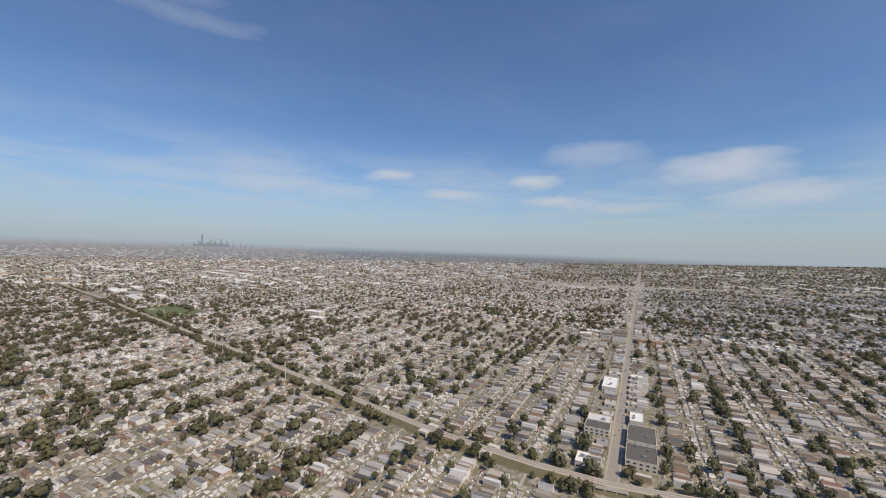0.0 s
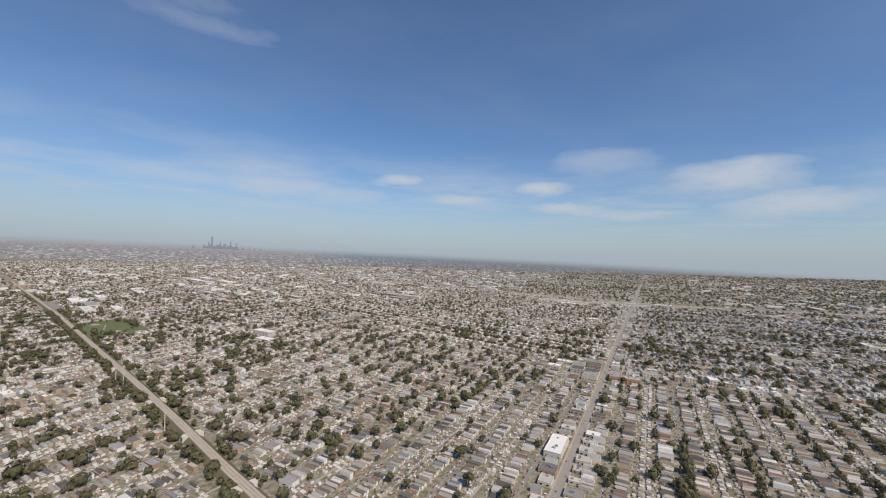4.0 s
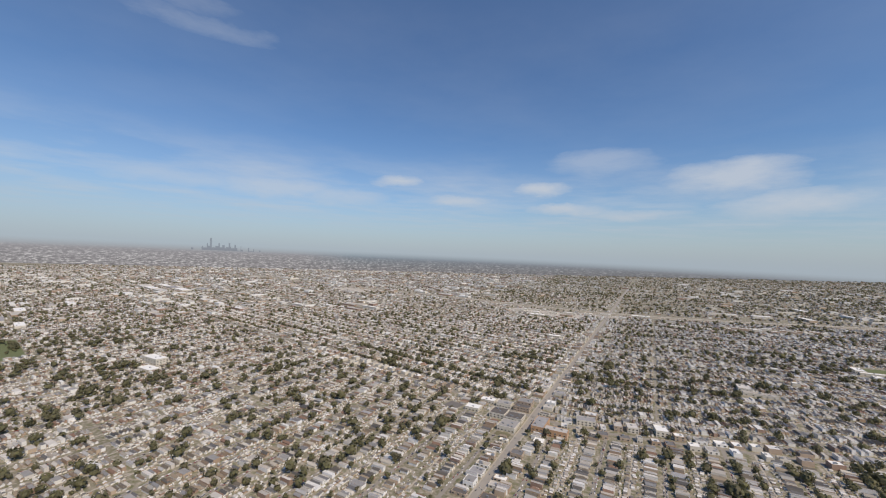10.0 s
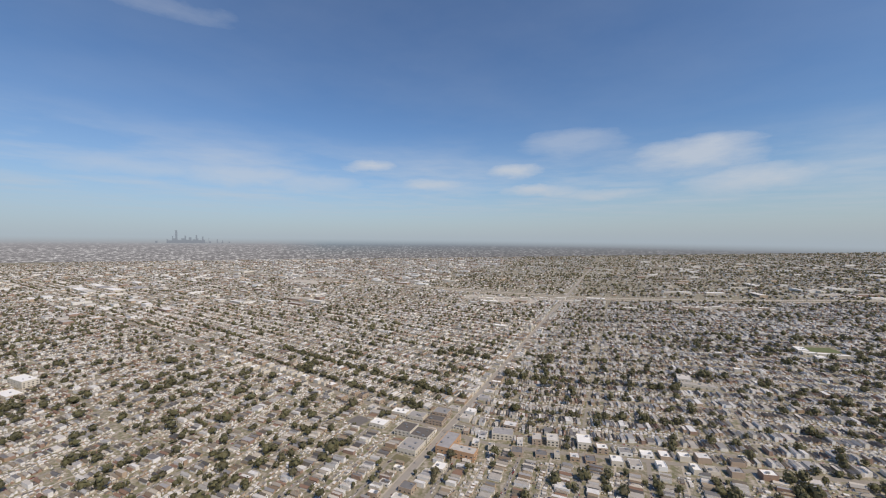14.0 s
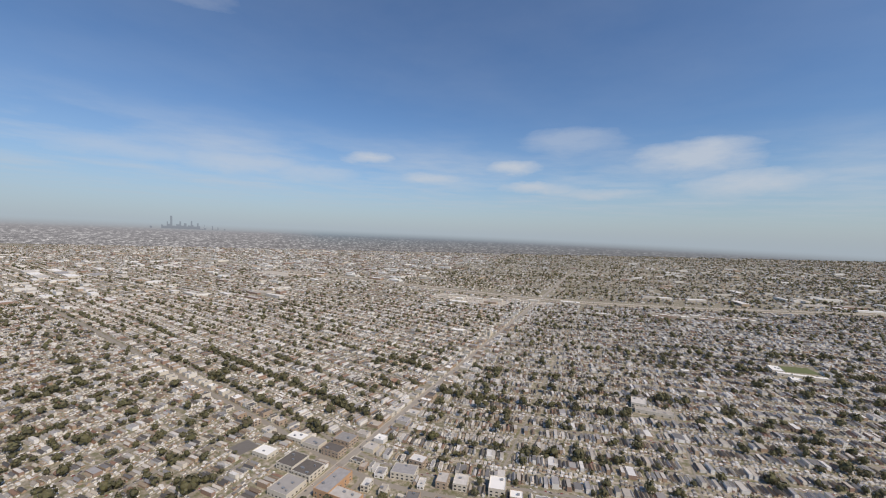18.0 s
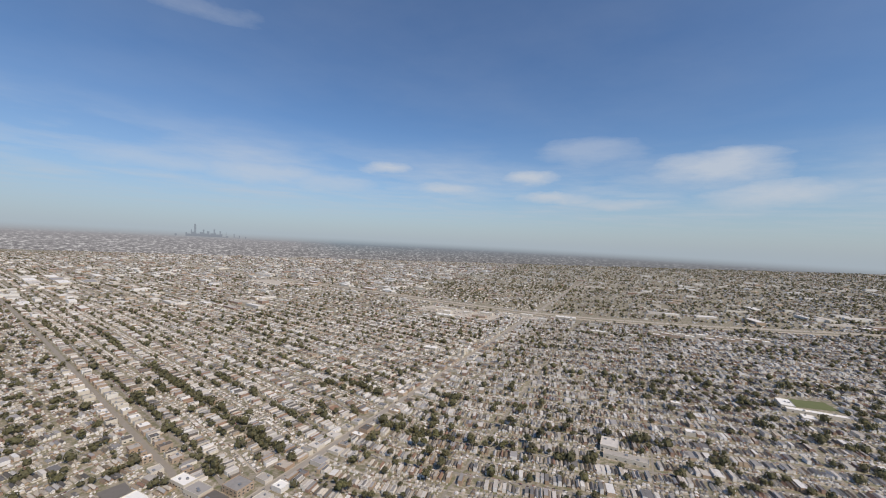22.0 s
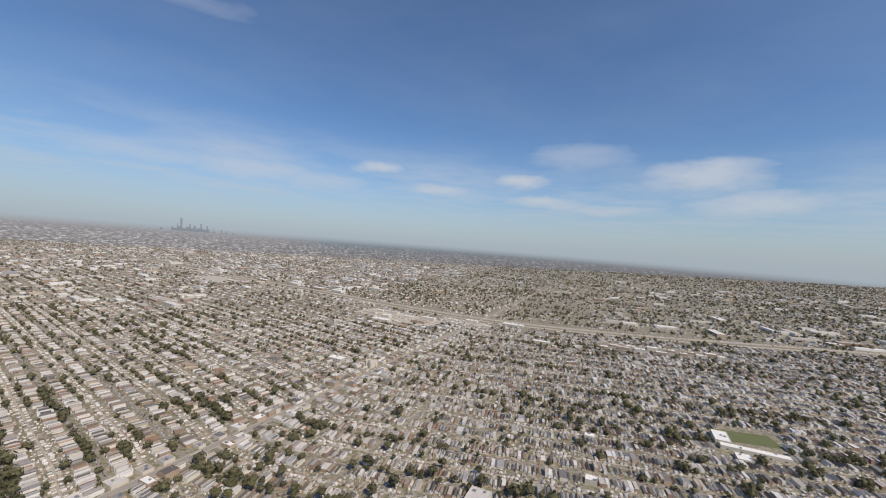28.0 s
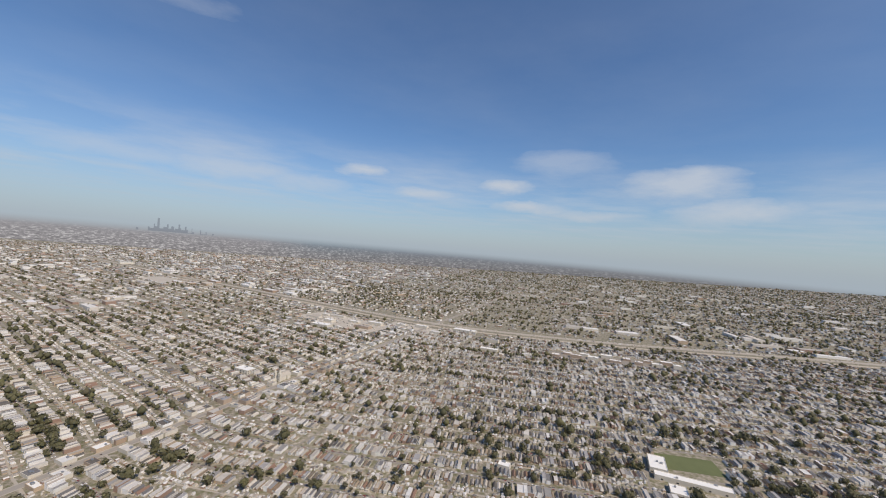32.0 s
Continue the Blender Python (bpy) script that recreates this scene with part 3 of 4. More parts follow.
for sx in (-5.4, 5.4):
    tower = part("tower", box(bmesh.new(), sx - 2, -14.5, 0, sx + 2, -10.5, 15), m_stone, church)
    bm = bmesh.new()
    bmesh.ops.create_cone(bm, segments=8, radius1=2.4, radius2=0.08, depth=7.5, matrix=Matrix.Translation((sx, -12.5, 18.7)))
    part("spire", bm, m_stone, tower)
    for z in (4, 8, 11.5):
        window(church, sx, -14.5, z, 0.9, 2.0)

# railway embankment
RAIL = [(to_world(u, rail_line(u))) for u in range(-3000, 1100, 60)]


def ridge(name, points, profile, mat, label, category):
    v, f, n = [], [], len(profile)
    for i, p in enumerate(points):
        a, b2 = Vector(points[max(i - 1, 0)]), Vector(points[min(i + 1, len(points) - 1)])
        s = Vector((-(b2 - a).y, (b2 - a).x)).normalized()
        v += [(p[0] + s.x * o, p[1] + s.y * o, z) for o, z in profile]
        if i:
            k = n * i
            f += [(k - n + j, k - n + j + 1, k + j + 1, k + j) for j in range(n - 1)]
    return tagged(mesh_object(name, v, f, mat if isinstance(mat, list) else [mat]), label, category, kind="structure")


ridge("railway_embankment", RAIL, [(-11.5, -0.5), (-10.5, 0), (-5.2, 4.6), (5.2, 4.6), (10.5, 0), (11.5, -0.5)], m_bank, "grassy railway embankment through the suburb", "embankment")
ridge("track_bed", RAIL, [(-4.7, 4.3), (-4.2, 5.0), (4.2, 5.0), (4.7, 4.3)], m_ballast, "pale gravel track bed on the embankment", "railway")
for o in (-2.1, -1.1, 1.1, 2.1):
    ridge("rail", RAIL, [(o - 0.1, 4.95), (o - 0.08, 5.2), (o + 0.08, 5.2), (o + 0.1, 4.95)], m_steel, "steel rail", "rail")

# roads
HIGHWAY_X, HIGHWAY_Y = (-3200, -1600, -1000, -650, -430, -210, -90, 20, 150, 280, 440, 590, 886, 2200), (2790, 2480, 2395, 2338, 2300, 2265, 2254, 2252, 2264, 2286, 2322, 2362, 2470, 2900)
ARTERIAL = [to_world(0, v) for v in range(-1200, 3700, 100)]
strip("main_road", ARTERIAL, 8.6, 0.04, m_asphalt, "straight grey main road through the suburb", "road")
for s in (-1, 1):
    strip("pavement", [to_world(s * 5.3, v) for v in range(-1200, 3700, 100)], 1.8, 0.16, m_path, "pale concrete pavement along the main road", "pavement")
strip("cross_road", [to_world(u, split(u)) for u in range(-3000, 2000, 60)], 7.4, 0.05, m_street, "wide cross street with shops", "road")
strip("highway", [*zip(HIGHWAY_X, HIGHWAY_Y)], 26, 0.07, m_path, "broad pale highway across the town", "road")
strip("freight_line", [(x, y - 45) for x, y in zip(HIGHWAY_X, HIGHWAY_Y)], 14, 0.06, m_ballast, "pale gravel freight line beside the highway", "railway")

# open ground
def patch(name, x, y, w, d, mat, label, category, z=0.035):
    clear(x, y, w, d)
    bm = bmesh.new()
    box(bm, -w / 2, -d / 2, -0.3, w / 2, d / 2, z)
    ob = part(name, bm, mat, None, label)
    ob.matrix_basis = Matrix.Translation((x, y, 0)) @ Matrix.Rotation(float(slant(x - ORIGIN.x)), 4, "Z")
    return tagged(ob, label, category, kind="structure")


patch("park_lawn", -1218, 640, 250, 140, m_field, "mown green park lawn beside the railway", "lawn")
PARK = Vector((-1218, 640))
for i, (dx, dy, w, d) in enumerate(((-74, 2, 18, 18), (66, -6, 17, 17))):
    ob = part("ball_field", box(bmesh.new(), -w / 2, -d / 2, 0, w / 2, d / 2, 0.07), m_bare, None, "worn pale dirt infield of a ball field in the park")
    ob.matrix_basis = Matrix.Translation((PARK.x + dx, PARK.y + dy, 0)) @ Matrix.Rotation(radians(33), 4, "Z")
    tagged(ob, "worn pale dirt infield of a ball field in the park", "ball field", kind="structure")
strip("park_path", [(PARK.x - 122, PARK.y - 8), (PARK.x - 40, PARK.y + 14), (PARK.x + 24, PARK.y - 16), (PARK.x + 122, PARK.y + 4)], 2.4, 0.06, m_path, "pale path winding across the park lawn", "path")
patch("sports_field", 604, 1632, 74, 40, m_field, "school sports field of worn grass", "lawn")
patch("bare_ground", -275, 2085, 330, 120, m_bare, "pale bare industrial yard", "yard")
patch("bare_ground", -60, 2150, 170, 60, m_bare, "pale gravel yard by the freight line", "yard")
patch("bare_ground", -1560, 2330, 330, 120, m_bare, "pale open quarry ground", "yard")
patch("car_park", -149, 940, 26, 24, m_lot, "dark asphalt car park behind the shops", "car park")
patch("grass_lot", -42, 879, 22, 12, m_bank, "small rough grass lot beside the main road", "lawn")
patch("car_park", -1800, 700, 260, 50, m_street, "grey car park beside the park", "car park")
patch("commercial_strip", 530, 2130, 320, 60, m_street, "paved commercial strip with parking", "car park")

# stores, yards and parked lorries by the highway
r = random.Random(77)
for i in range(13):
    x = 385 + i * 24 + r.uniform(-5, 5)
    block("store", x, 2130 + 0.22 * (x - 530) + (16 if i % 2 else -14) + r.uniform(-4, 4), r.uniform(16, 30), r.uniform(10, 18), r.uniform(5, 8), r.choice((m_stone, m_brick)), r.choice((m_white_roof, m_flat_one, m_white_roof)), "flat-roofed store on a paved commercial strip", "store", "stores on the commercial strip", panes=False, units=1)
for x, y, w, d in ((-380, 2075, 44, 20), (-330, 2128, 60, 16), (-300, 2050, 30, 22), (-165, 2105, 46, 18), (-370, 2120, 26, 14), (-30, 2160, 40, 16), (-95, 2145, 30, 14), (-235, 2090, 36, 14), (210, 2120, 36, 16), (40, 2105, 30, 18)):
    block("warehouse", x, y, w, d, r.uniform(6, 9), m_stone, r.choice((m_white_roof, m_flat_one, m_flat_one)), "low warehouse on a pale yard near the highway", "warehouse", "warehouses by the highway", panes=False, units=1)
k = 420
lx0, ly0 = rng.uniform(-430, 30, k), rng.uniform(2030, 2190, k)
lane = rng.random(k) < 0.35
lx0 = np.where(lane, rng.uniform(-1200, 1200, k), lx0)
ly0 = np.where(lane, np.interp(lx0, HIGHWAY_X, HIGHWAY_Y) + rng.choice([-8.0, -3.5, 3.5, 8.0], k), ly0)
o = mass("parked_lorries", flat_block(), lx0, ly0, np.full(k, 0.03), slant(lx0 - ORIGIN.x) + rng.choice([0.0, 0.0, 1.57], k), rng.uniform(3, 9, k), rng.uniform(1.6, 2.2, k), rng.uniform(1.6, 2.6, k), [m_pale_flats, m_pale_flats])
tagged(o, "pale lorries and trailers on the yards and the highway", "lorries", kind="stuff")

# shops and flats along the main road and the cross street
r = random.Random(21)
SHOP_LABELS = ["flat-roofed brick shop with a parapet on the main road", "two-storey brick shop with flats above it", "low single-storey shop with a gravel roof"]
for side in (-1, 1):
    v = -60.0
    while v < 1500:
        w, d = r.uniform(6, 16), r.uniform(11, 18)
        u = side * (6.6 + d / 2)
        v += w / 2
        cu, cv = u, v
        free = all(cu + d / 2 < a or cu - d / 2 > c or cv + w / 2 < b2 or cv - w / 2 > e for a, b2, c, e in CLEAR)
        if free and abs(cv - rail_line(cu)) > 24 + w / 2 and abs(cv - split(cu)) > 8 + w / 2 and r.random() < 0.86:
            k = r.randrange(3)
            x, y = to_world(cu, cv)
            block("shop", x, y, d, w, (4.4, 5.8, 3.6)[k] * r.uniform(0.9, 1.1), r.choice((m_brick, m_stone, m_wall_one)), r.choice((m_flat_one, m_flat_one, m_flat_one, m_flat_one, m_dark_roof, m_white_roof, m_flat_one)), SHOP_LABELS[k], "shop", "shops on the main road", panes=v < 640, units=r.randrange(1, 3))
        v += w / 2 + r.choice((0.3, 0.3, 0.3, 1.5, 6.0))
for side in (-1, 1):
    u = -620.0
    while u < 360:
        w, d = r.uniform(6, 15), r.uniform(10, 15)
        u += w / 2
        cu, cv = u, split(u) + side * (6.0 + d / 2)
        free = all(cu + w / 2 < a or cu - w / 2 > c or cv + d / 2 < b2 or cv - d / 2 > e for a, b2, c, e in CLEAR)
        if free and abs(cu) > 12 + w / 2 and r.random() < 0.8:
            x, y = to_world(cu, cv)
            block("corner_shop", x, y, w, d, r.uniform(4, 7.5), r.choice((m_brick, m_stone, m_wall_one)), r.choice((m_flat_one, m_flat_one, m_flat_one, m_dark_roof, m_white_roof)), "flat-roofed brick building on the wide cross street", "building", "buildings on the cross street", panes=abs(u) < 260, units=1, turn=float(slant(u)))
        u += w / 2 + r.choice((0.3, 0.3, 1.5, 6.0))

# ---- lots: houses, garages, street trees ----


def blocked(u, v, pad=0.0):
    bad = np.abs(v - rail_line(u)) < 21 + pad
    bad |= np.abs(u) < np.where(v > 1450, 13, 8.5) + pad
    bad |= np.abs(v - split(u)) < 9 + pad
    x, y = to_world(u, v)
    hw = np.interp(x, HIGHWAY_X, HIGHWAY_Y)
    bad |= (y - hw < 24 + pad) & (y - hw > -60 - pad)
    for a, b2, c, d in CLEAR:
        bad |= (u > a - pad) & (u < c + pad) & (v > b2 - pad) & (v < d + pad)
    return bad


def seen(x, y):
    """In the part of the plain that lies ahead of the flight."""
    ahead = ahead_of(x, y)
    side = (x - 270) * 0.90 + (y - 550) * 0.44
    return (ahead > -560) & (ahead < 5300) & (side < 1.25 * (ahead + 720)) & (-side < 1.5 * (ahead + 760))


def lots():
    """Centres of the lots as rows of u, v, turn of the street side, for both parts of the grid."""
    rows = []
    for south in (True, False):
        along = np.arange(-6200, 6200, 4.7)
        for k in range(-90, 90):
            s = k * PITCH + (38 if south else SPLIT + 32)
            for side in (-1, 1):
                c = s + side * 15.0
                a = along + rng.uniform(-0.6, 0.6, len(along))
                if south:
                    u, v = np.full(len(a), c), a
                    ok = v < split(u)
                else:
                    u, v = a, c + split(a) - SPLIT
                    ok = v > split(u)
                ok &= np.abs((a + 30) % CROSS - CROSS / 2) < CROSS / 2 - 2.6
                x, y = to_world(u, v)
                ok &= seen(x, y)
                n = int(ok.sum())
                rows.append(np.stack([u[ok], v[ok], np.full(n, float(side)), np.full(n, float(south))], 1))
    return np.concatenate(rows)


L = lots()
L = L[~blocked(L[:, 0], L[:, 1])]
beyond = lambda x, y: (y > np.interp(x, HIGHWAY_X, HIGHWAY_Y)) & (x > -900)
L = L[rng.random(len(L)) < np.where(beyond(*to_world(L[:, 0], L[:, 1])), 0.55, 0.94)]
# far off, one wider house stands for a pair or a row
ox, oy = to_world(L[:, 0], L[:, 1])
far_off = ahead_of(ox, oy)
widen = np.where(far_off < 1500, 1.0, np.where(far_off < 2600, 2.0, 4.0))
keep = rng.random(len(L)) < 1 / widen
L, widen, far_off = L[keep], widen[keep], far_off[keep]
lx, ly = to_world(L[:, 0], L[:, 1])
# ridge runs away from the street
lturn = np.where(L[:, 3] > 0, np.pi / 2, slant(L[:, 0]))
n = len(L)
kind = rng.random(n)
depth, wide, tall = rng.uniform(8.5, 13.5, n), rng.uniform(3.2, 4.0, n), rng.uniform(2.8, 5.0, n)
wide *= 1 + (widen - 1) * 0.75
tall *= 1 + 0.06 * (widen - 1)
commercial = (np.abs(L[:, 0]) < 45) & (rng.random(n) < 0.8)
isflat = (kind < np.where(L[:, 3] > 0, 0.12, 0.24)) | commercial
tall[isflat] = rng.uniform(3.4, 6.0, int(isflat.sum()))
big = rng.random(n) < 0.05
wide[big] *= 1.9
depth[big] *= 1.15
isflat |= big


def way_off(x, y):
    """How far a place lies from the line along which the ground passes nearest below the flight."""
    line = np.array([(-182, 274), (-145, 559), (-84, 780), (51, 966), (121, 1174), (293, 1422)], float)
    best = np.full(len(x), 1e9)
    for p, q in zip(line[:-1], line[1:]):
        d = q - p
        t = np.clip(((x - p[0]) * d[0] + (y - p[1]) * d[1]) / (d @ d), 0, 1)
        best = np.minimum(best, np.hypot(x - p[0] - t * d[0], y - p[1] - t * d[1]))
    return best


# the nearest houses are built one by one, further down; the rest stay joined
close = np.argsort(way_off(lx, ly))[:300]
rest = np.ones(n, bool)
rest[close] = False
h, q = rest & ~isflat, rest & isflat
shape_of = rng.random(n)
# the front faces the street
fturn = lturn + np.where(L[:, 2] > 0, 0.0, np.pi)
for lo, hi, form in ((0.0, 0.4, gable(0.55)), (0.4, 0.75, porched()), (0.75, 1.0, hipped())):
    m = h & (shape_of >= lo) & (shape_of < hi)
    o = mass("far_houses", form, lx[m], ly[m], np.zeros(int(m.sum())), fturn[m] + rng.normal(0, 0.015, int(m.sum())), wide[m], depth[m], tall[m], [m_walls, m_roofs])
    tagged(o, "rows of small suburban houses on narrow lots", "houses", kind="stuff")
o = mass("far_flats", flat_block(), lx[q], ly[q], np.zeros(int(q.sum())), lturn[q], wide[q] * 1.18, depth[q] * 1.2, tall[q], [m_walls, m_flats])
tagged(o, "flat-roofed brick houses among the rows", "houses", kind="stuff")
# garages on the alley
off = np.where(L[:, 2] > 0, 16.6, -16.6) + rng.uniform(-0.8, 0.8, n)
gu, gv = L[:, 0] + np.where(L[:, 3] > 0, off, 0), L[:, 1] + np.where(L[:, 3] > 0, 0, off)
gx, gy = to_world(gu, gv)
has_garage = (rng.random(n) < 0.8) & ~blocked(gu, gv) & (far_off < 1600)
order = np.argsort(way_off(gx, gy))
close_garage = np.array([i for i in order if has_garage[i]][:100])
g = has_garage.copy()
g[close_garage] = False
k = int(g.sum())
mass("far_garages", gable(0.72, 0.03), gx[g], gy[g], np.zeros(int(g.sum())), lturn[g], rng.uniform(3.0, 4.0, k), rng.uniform(3.2, 4.2, k), rng.uniform(1.8, 2.4, k), [m_walls, m_sheds])
tagged(bpy.data.objects["far_garages"], "small garages along the back alleys", "garages", kind="stuff")

# sheds, lean-tos and back porches in the yards
i = rng.permutation(np.nonzero(far_off < 800)[0])
k = len(i)
o = rng.uniform(7.0, 13.5, k) * L[i, 2]
j2 = rng.uniform(-2.0, 2.0, k)
su, sv = L[i, 0] + np.where(L[i, 3] > 0, o, j2), L[i, 1] + np.where(L[i, 3] > 0, j2, o)
ok = ~blocked(su, sv)
sx, sy = to_world(su[ok], sv[ok])
k = len(sx)
o = mass("yard_sheds", gable(0.8, 0.04), sx, sy, np.zeros(k), slant(su[ok]), rng.uniform(1.0, 2.6, k), rng.uniform(1.0, 2.8, k), rng.uniform(1.2, 2.4, k), [m_walls, m_sheds])
tagged(o, "small sheds and porches in the back yards", "sheds", kind="stuff")

# cars parked along the side streets
i = rng.permutation(np.nonzero(far_off < 1100)[0])
i = i[rng.random(len(i)) < 0.75]
k = len(i)
o = -rng.choice([12.9, 14.4], k) * L[i, 2]
j2 = rng.uniform(-2.2, 2.2, k)
cu, cv = L[i, 0] + np.where(L[i, 3] > 0, o, j2), L[i, 1] + np.where(L[i, 3] > 0, j2, o)
ok = ~blocked(cu, cv)
cx, cy = to_world(cu[ok], cv[ok])
k = len(cx)
m_far_cars = choice("far_car_paint", [(0.75, 0.75, 0.75), (0.03, 0.03, 0.035), (0.4, 0.41, 0.42), (0.8, 0.8, 0.78), (0.22, 0.03, 0.03), (0.06, 0.07, 0.10), (0.2, 0.19, 0.18)], rough=0.4)
o = mass("parked_cars", hipped(0.55), cx, cy, np.full(k, 0.02), np.where(L[i, 3] > 0, 0.0, np.pi / 2 + slant(L[i, 0]))[ok], np.full(k, 1.05), np.full(k, 2.6), np.full(k, 0.9), [m_far_cars, m_far_cars])
tagged(o, "cars parked nose to tail along the side streets", "cars", kind="stuff")

# large flat roofs far off
k = 1500
wx, wy = rng.uniform(-4800, 2500, k), rng.uniform(700, 4700, k)
ok = seen(wx, wy) & ((wx < -0.6 * wy + 150) | (wy > 2400)) & (np.hypot(wx - 100, wy - 200) > 1750) & (rng.random(k) < np.where(wx < -700, 1.0, 0.3))
wx, wy = wx[ok], wy[ok]
k = len(wx)
o = mass("far_warehouses", flat_block(), wx, wy, np.zeros(k), slant(wx - ORIGIN.x) + np.where(rng.random(k) < 0.8, 0, 1.57), rng.uniform(30, 95, k), rng.uniform(14, 32, k), rng.uniform(6, 11, k), [m_walls, m_pale_flats])
tagged(o, "pale flat-roofed warehouses scattered over the far town", "warehouses", kind="stuff")

# trees: rows along the streets, single ones and clumps in the yards
leafy_here = np.array([noise.noise(Vector((a / 150, b2 / 150, 3))) for a, b2 in zip(lx, ly)])
row_here = np.array([noise.noise(Vector((a / 420, round((c if e else d) / PITCH) * 1.7, 9))) for a, c, d, e in zip(np.where(L[:, 3] > 0, L[:, 1], L[:, 0]), L[:, 0], L[:, 1], L[:, 3] > 0)])
street_of = L[:, 1] - L[:, 2] * 15.0 - split(L[:, 0]) + SPLIT
avenue = (L[:, 3] <= 0) & (L[:, 0] < -60) & (L[:, 0] > -520) & ((np.abs(street_of - SPLIT - 32) < 3) | (np.abs(street_of - SPLIT - 32 - PITCH) < 3))
row_here = np.where(avenue, 1.0, np.where((L[:, 3] <= 0) & (L[:, 0] < -60) & (L[:, 0] > -520) & (street_of < SPLIT + 300), row_here - 0.1, row_here))
spots = []
more = np.where(L[:, 3] > 0, 0.85, 0.8) * np.where(beyond(lx, ly), 3.0, 1.0)
for chance, a0, a1 in ((more * (0.10 + np.where(row_here > 0.9, 0.66, 0.42 * (row_here > 0.13))), -13.0, -8.0), (more * (0.15 + 0.32 * leafy_here), 7.0, 13.5), (more * (0.06 + 0.15 * leafy_here), -8.0, -5.5)):
    m = rng.random(n) < chance
    o = rng.uniform(a0, a1, n) * L[:, 2]
    j2 = rng.uniform(-2.8, 2.8, n)
    tu, tv = L[:, 0] + np.where(L[:, 3] > 0, o, j2), L[:, 1] + np.where(L[:, 3] > 0, j2, o)
    spots.append(np.stack([tu[m], tv[m]], 1))
# along the railway, round the park
e = rng.uniform(-2200, 500, 1100)
spots.append(np.stack([e, rail_line(e) + np.where(rng.random(1100) < 0.6, -1, 1) * rng.uniform(10.5, 19, 1100)], 1)[rng.random(1100) < 0.6])
spots = np.concatenate(spots)
ring = rng.uniform(0, 6.28, 70)
pr = rng.uniform(0.75, 1.0, 70)
pu, pv = to_grid(PARK.x + np.cos(ring) * 128 * pr, PARK.y + np.sin(ring) * 70 * pr - np.cos(ring) * 28 * pr)
bad = np.abs(spots[:, 0]) < np.where(spots[:, 1] > 1450, 12.0, 9.0)
for a, b2, c, d in CLEAR:
    bad |= (spots[:, 0] > a) & (spots[:, 0] < c) & (spots[:, 1] > b2) & (spots[:, 1] < d)
spots = np.concatenate([spots[~bad], np.stack([pu, pv], 1)])
tx, ty = to_world(spots[:, 0], spots[:, 1])
k = len(tx)
size = rng.uniform(1.9, 4.8, k) * np.where(rng.random(k) < 0.33, 1.5, 1.0)
close_tree = np.argsort(way_off(tx, ty))[:300]
left = np.ones(k, bool)
left[close_tree] = False
left &= rng.random(k) < np.where((ahead_of(tx, ty) > 2300) & ~beyond(tx, ty), 0.62, 1.0)
near = ahead_of(tx, ty) < 900
depth_of = ahead_of(tx, ty)
size *= np.where(depth_of > 2300, 1.15, np.where(depth_of < 700, 1.06, 1.0))
for i, (some, leaves) in enumerate(((near, 48), (~near, 0))):
    for j in range(3):
        m = some & left & (np.arange(k) % 3 == j)
        kk = int(m.sum())
        o = mass("tree_crowns", lump(10 * i + j, leaves, 0.24) if leaves else coarse_crown(j), tx[m], ty[m], np.full(kk, 0.5), rng.uniform(0, 6.28, kk), size[m] * rng.uniform(0.85, 1.2, kk), size[m] * rng.uniform(0.85, 1.2, kk), size[m] * rng.uniform(0.9, 1.35, kk), [m_leaf], False)
        tagged(o, "leafy street and yard trees in fresh green", "trees", kind="stuff")

# residential streets and alleys


def ribbons(lines, width):
    """Flat ribbons along lines of (u, v) as one list of corners and faces."""
    vv, ff = [], []
    for line, across in lines:
        for k2, (a, b2) in enumerate(line):
            o = (0.0, width / 2) if across else (width / 2, 0.0)
            z = 0.03 if width < 2.5 else 0.02
            vv += [(*to_world(a - o[0], b2 - o[1]), z), (*to_world(a + o[0], b2 + o[1]), z)]
            if k2:
                i2 = len(vv)
                ff.append((i2 - 4, i2 - 3, i2 - 1, i2 - 2))
    return vv, ff


def row_line(c):
    a0 = -4200.0 if c > SPLIT + 30 else 0.0
    return [(a, c + split(a) - SPLIT) for a in np.arange(a0, 2600, 20.0 if c < 1500 else 60.0)]


for back in (False, True):
    lines = []
    for kk in range(-75, 75):
        c = kk * PITCH + 38 + (PITCH / 2 if back else 0)
        if abs(c) > 14 and -4200 < c < 1500:
            lines.append(([(c, -900.0), (c, float(split(c)))], False))
        c = kk * PITCH + SPLIT + 32 + (PITCH / 2 if back else 0)
        if SPLIT < c < 3700:
            lines.append((row_line(c), True))
    vv, ff = ribbons(lines, 2.6 if back else 4.6)
    if back:
        tagged(mesh_object("alleys", vv, ff, [m_path]), "narrow concrete alleys behind the houses", "road", kind="structure")
    else:
        tagged(mesh_object("side_streets", vv, ff, [m_street]), "pale residential streets between the houses", "road", kind="structure")
lines = []
for kk in range(-26, 14):
    c = (kk + 0.5) * CROSS - 30 + CROSS / 2
    lines.append(([(c, float(split(c))), (c, 3600.0)], False))
vv, ff = ribbons(lines, 2.4)
tagged(mesh_object("cross_streets", vv, ff, [m_street]), "cross streets that cut the rows of houses", "road", kind="structure")

# ---- the nearest houses, one by one ----


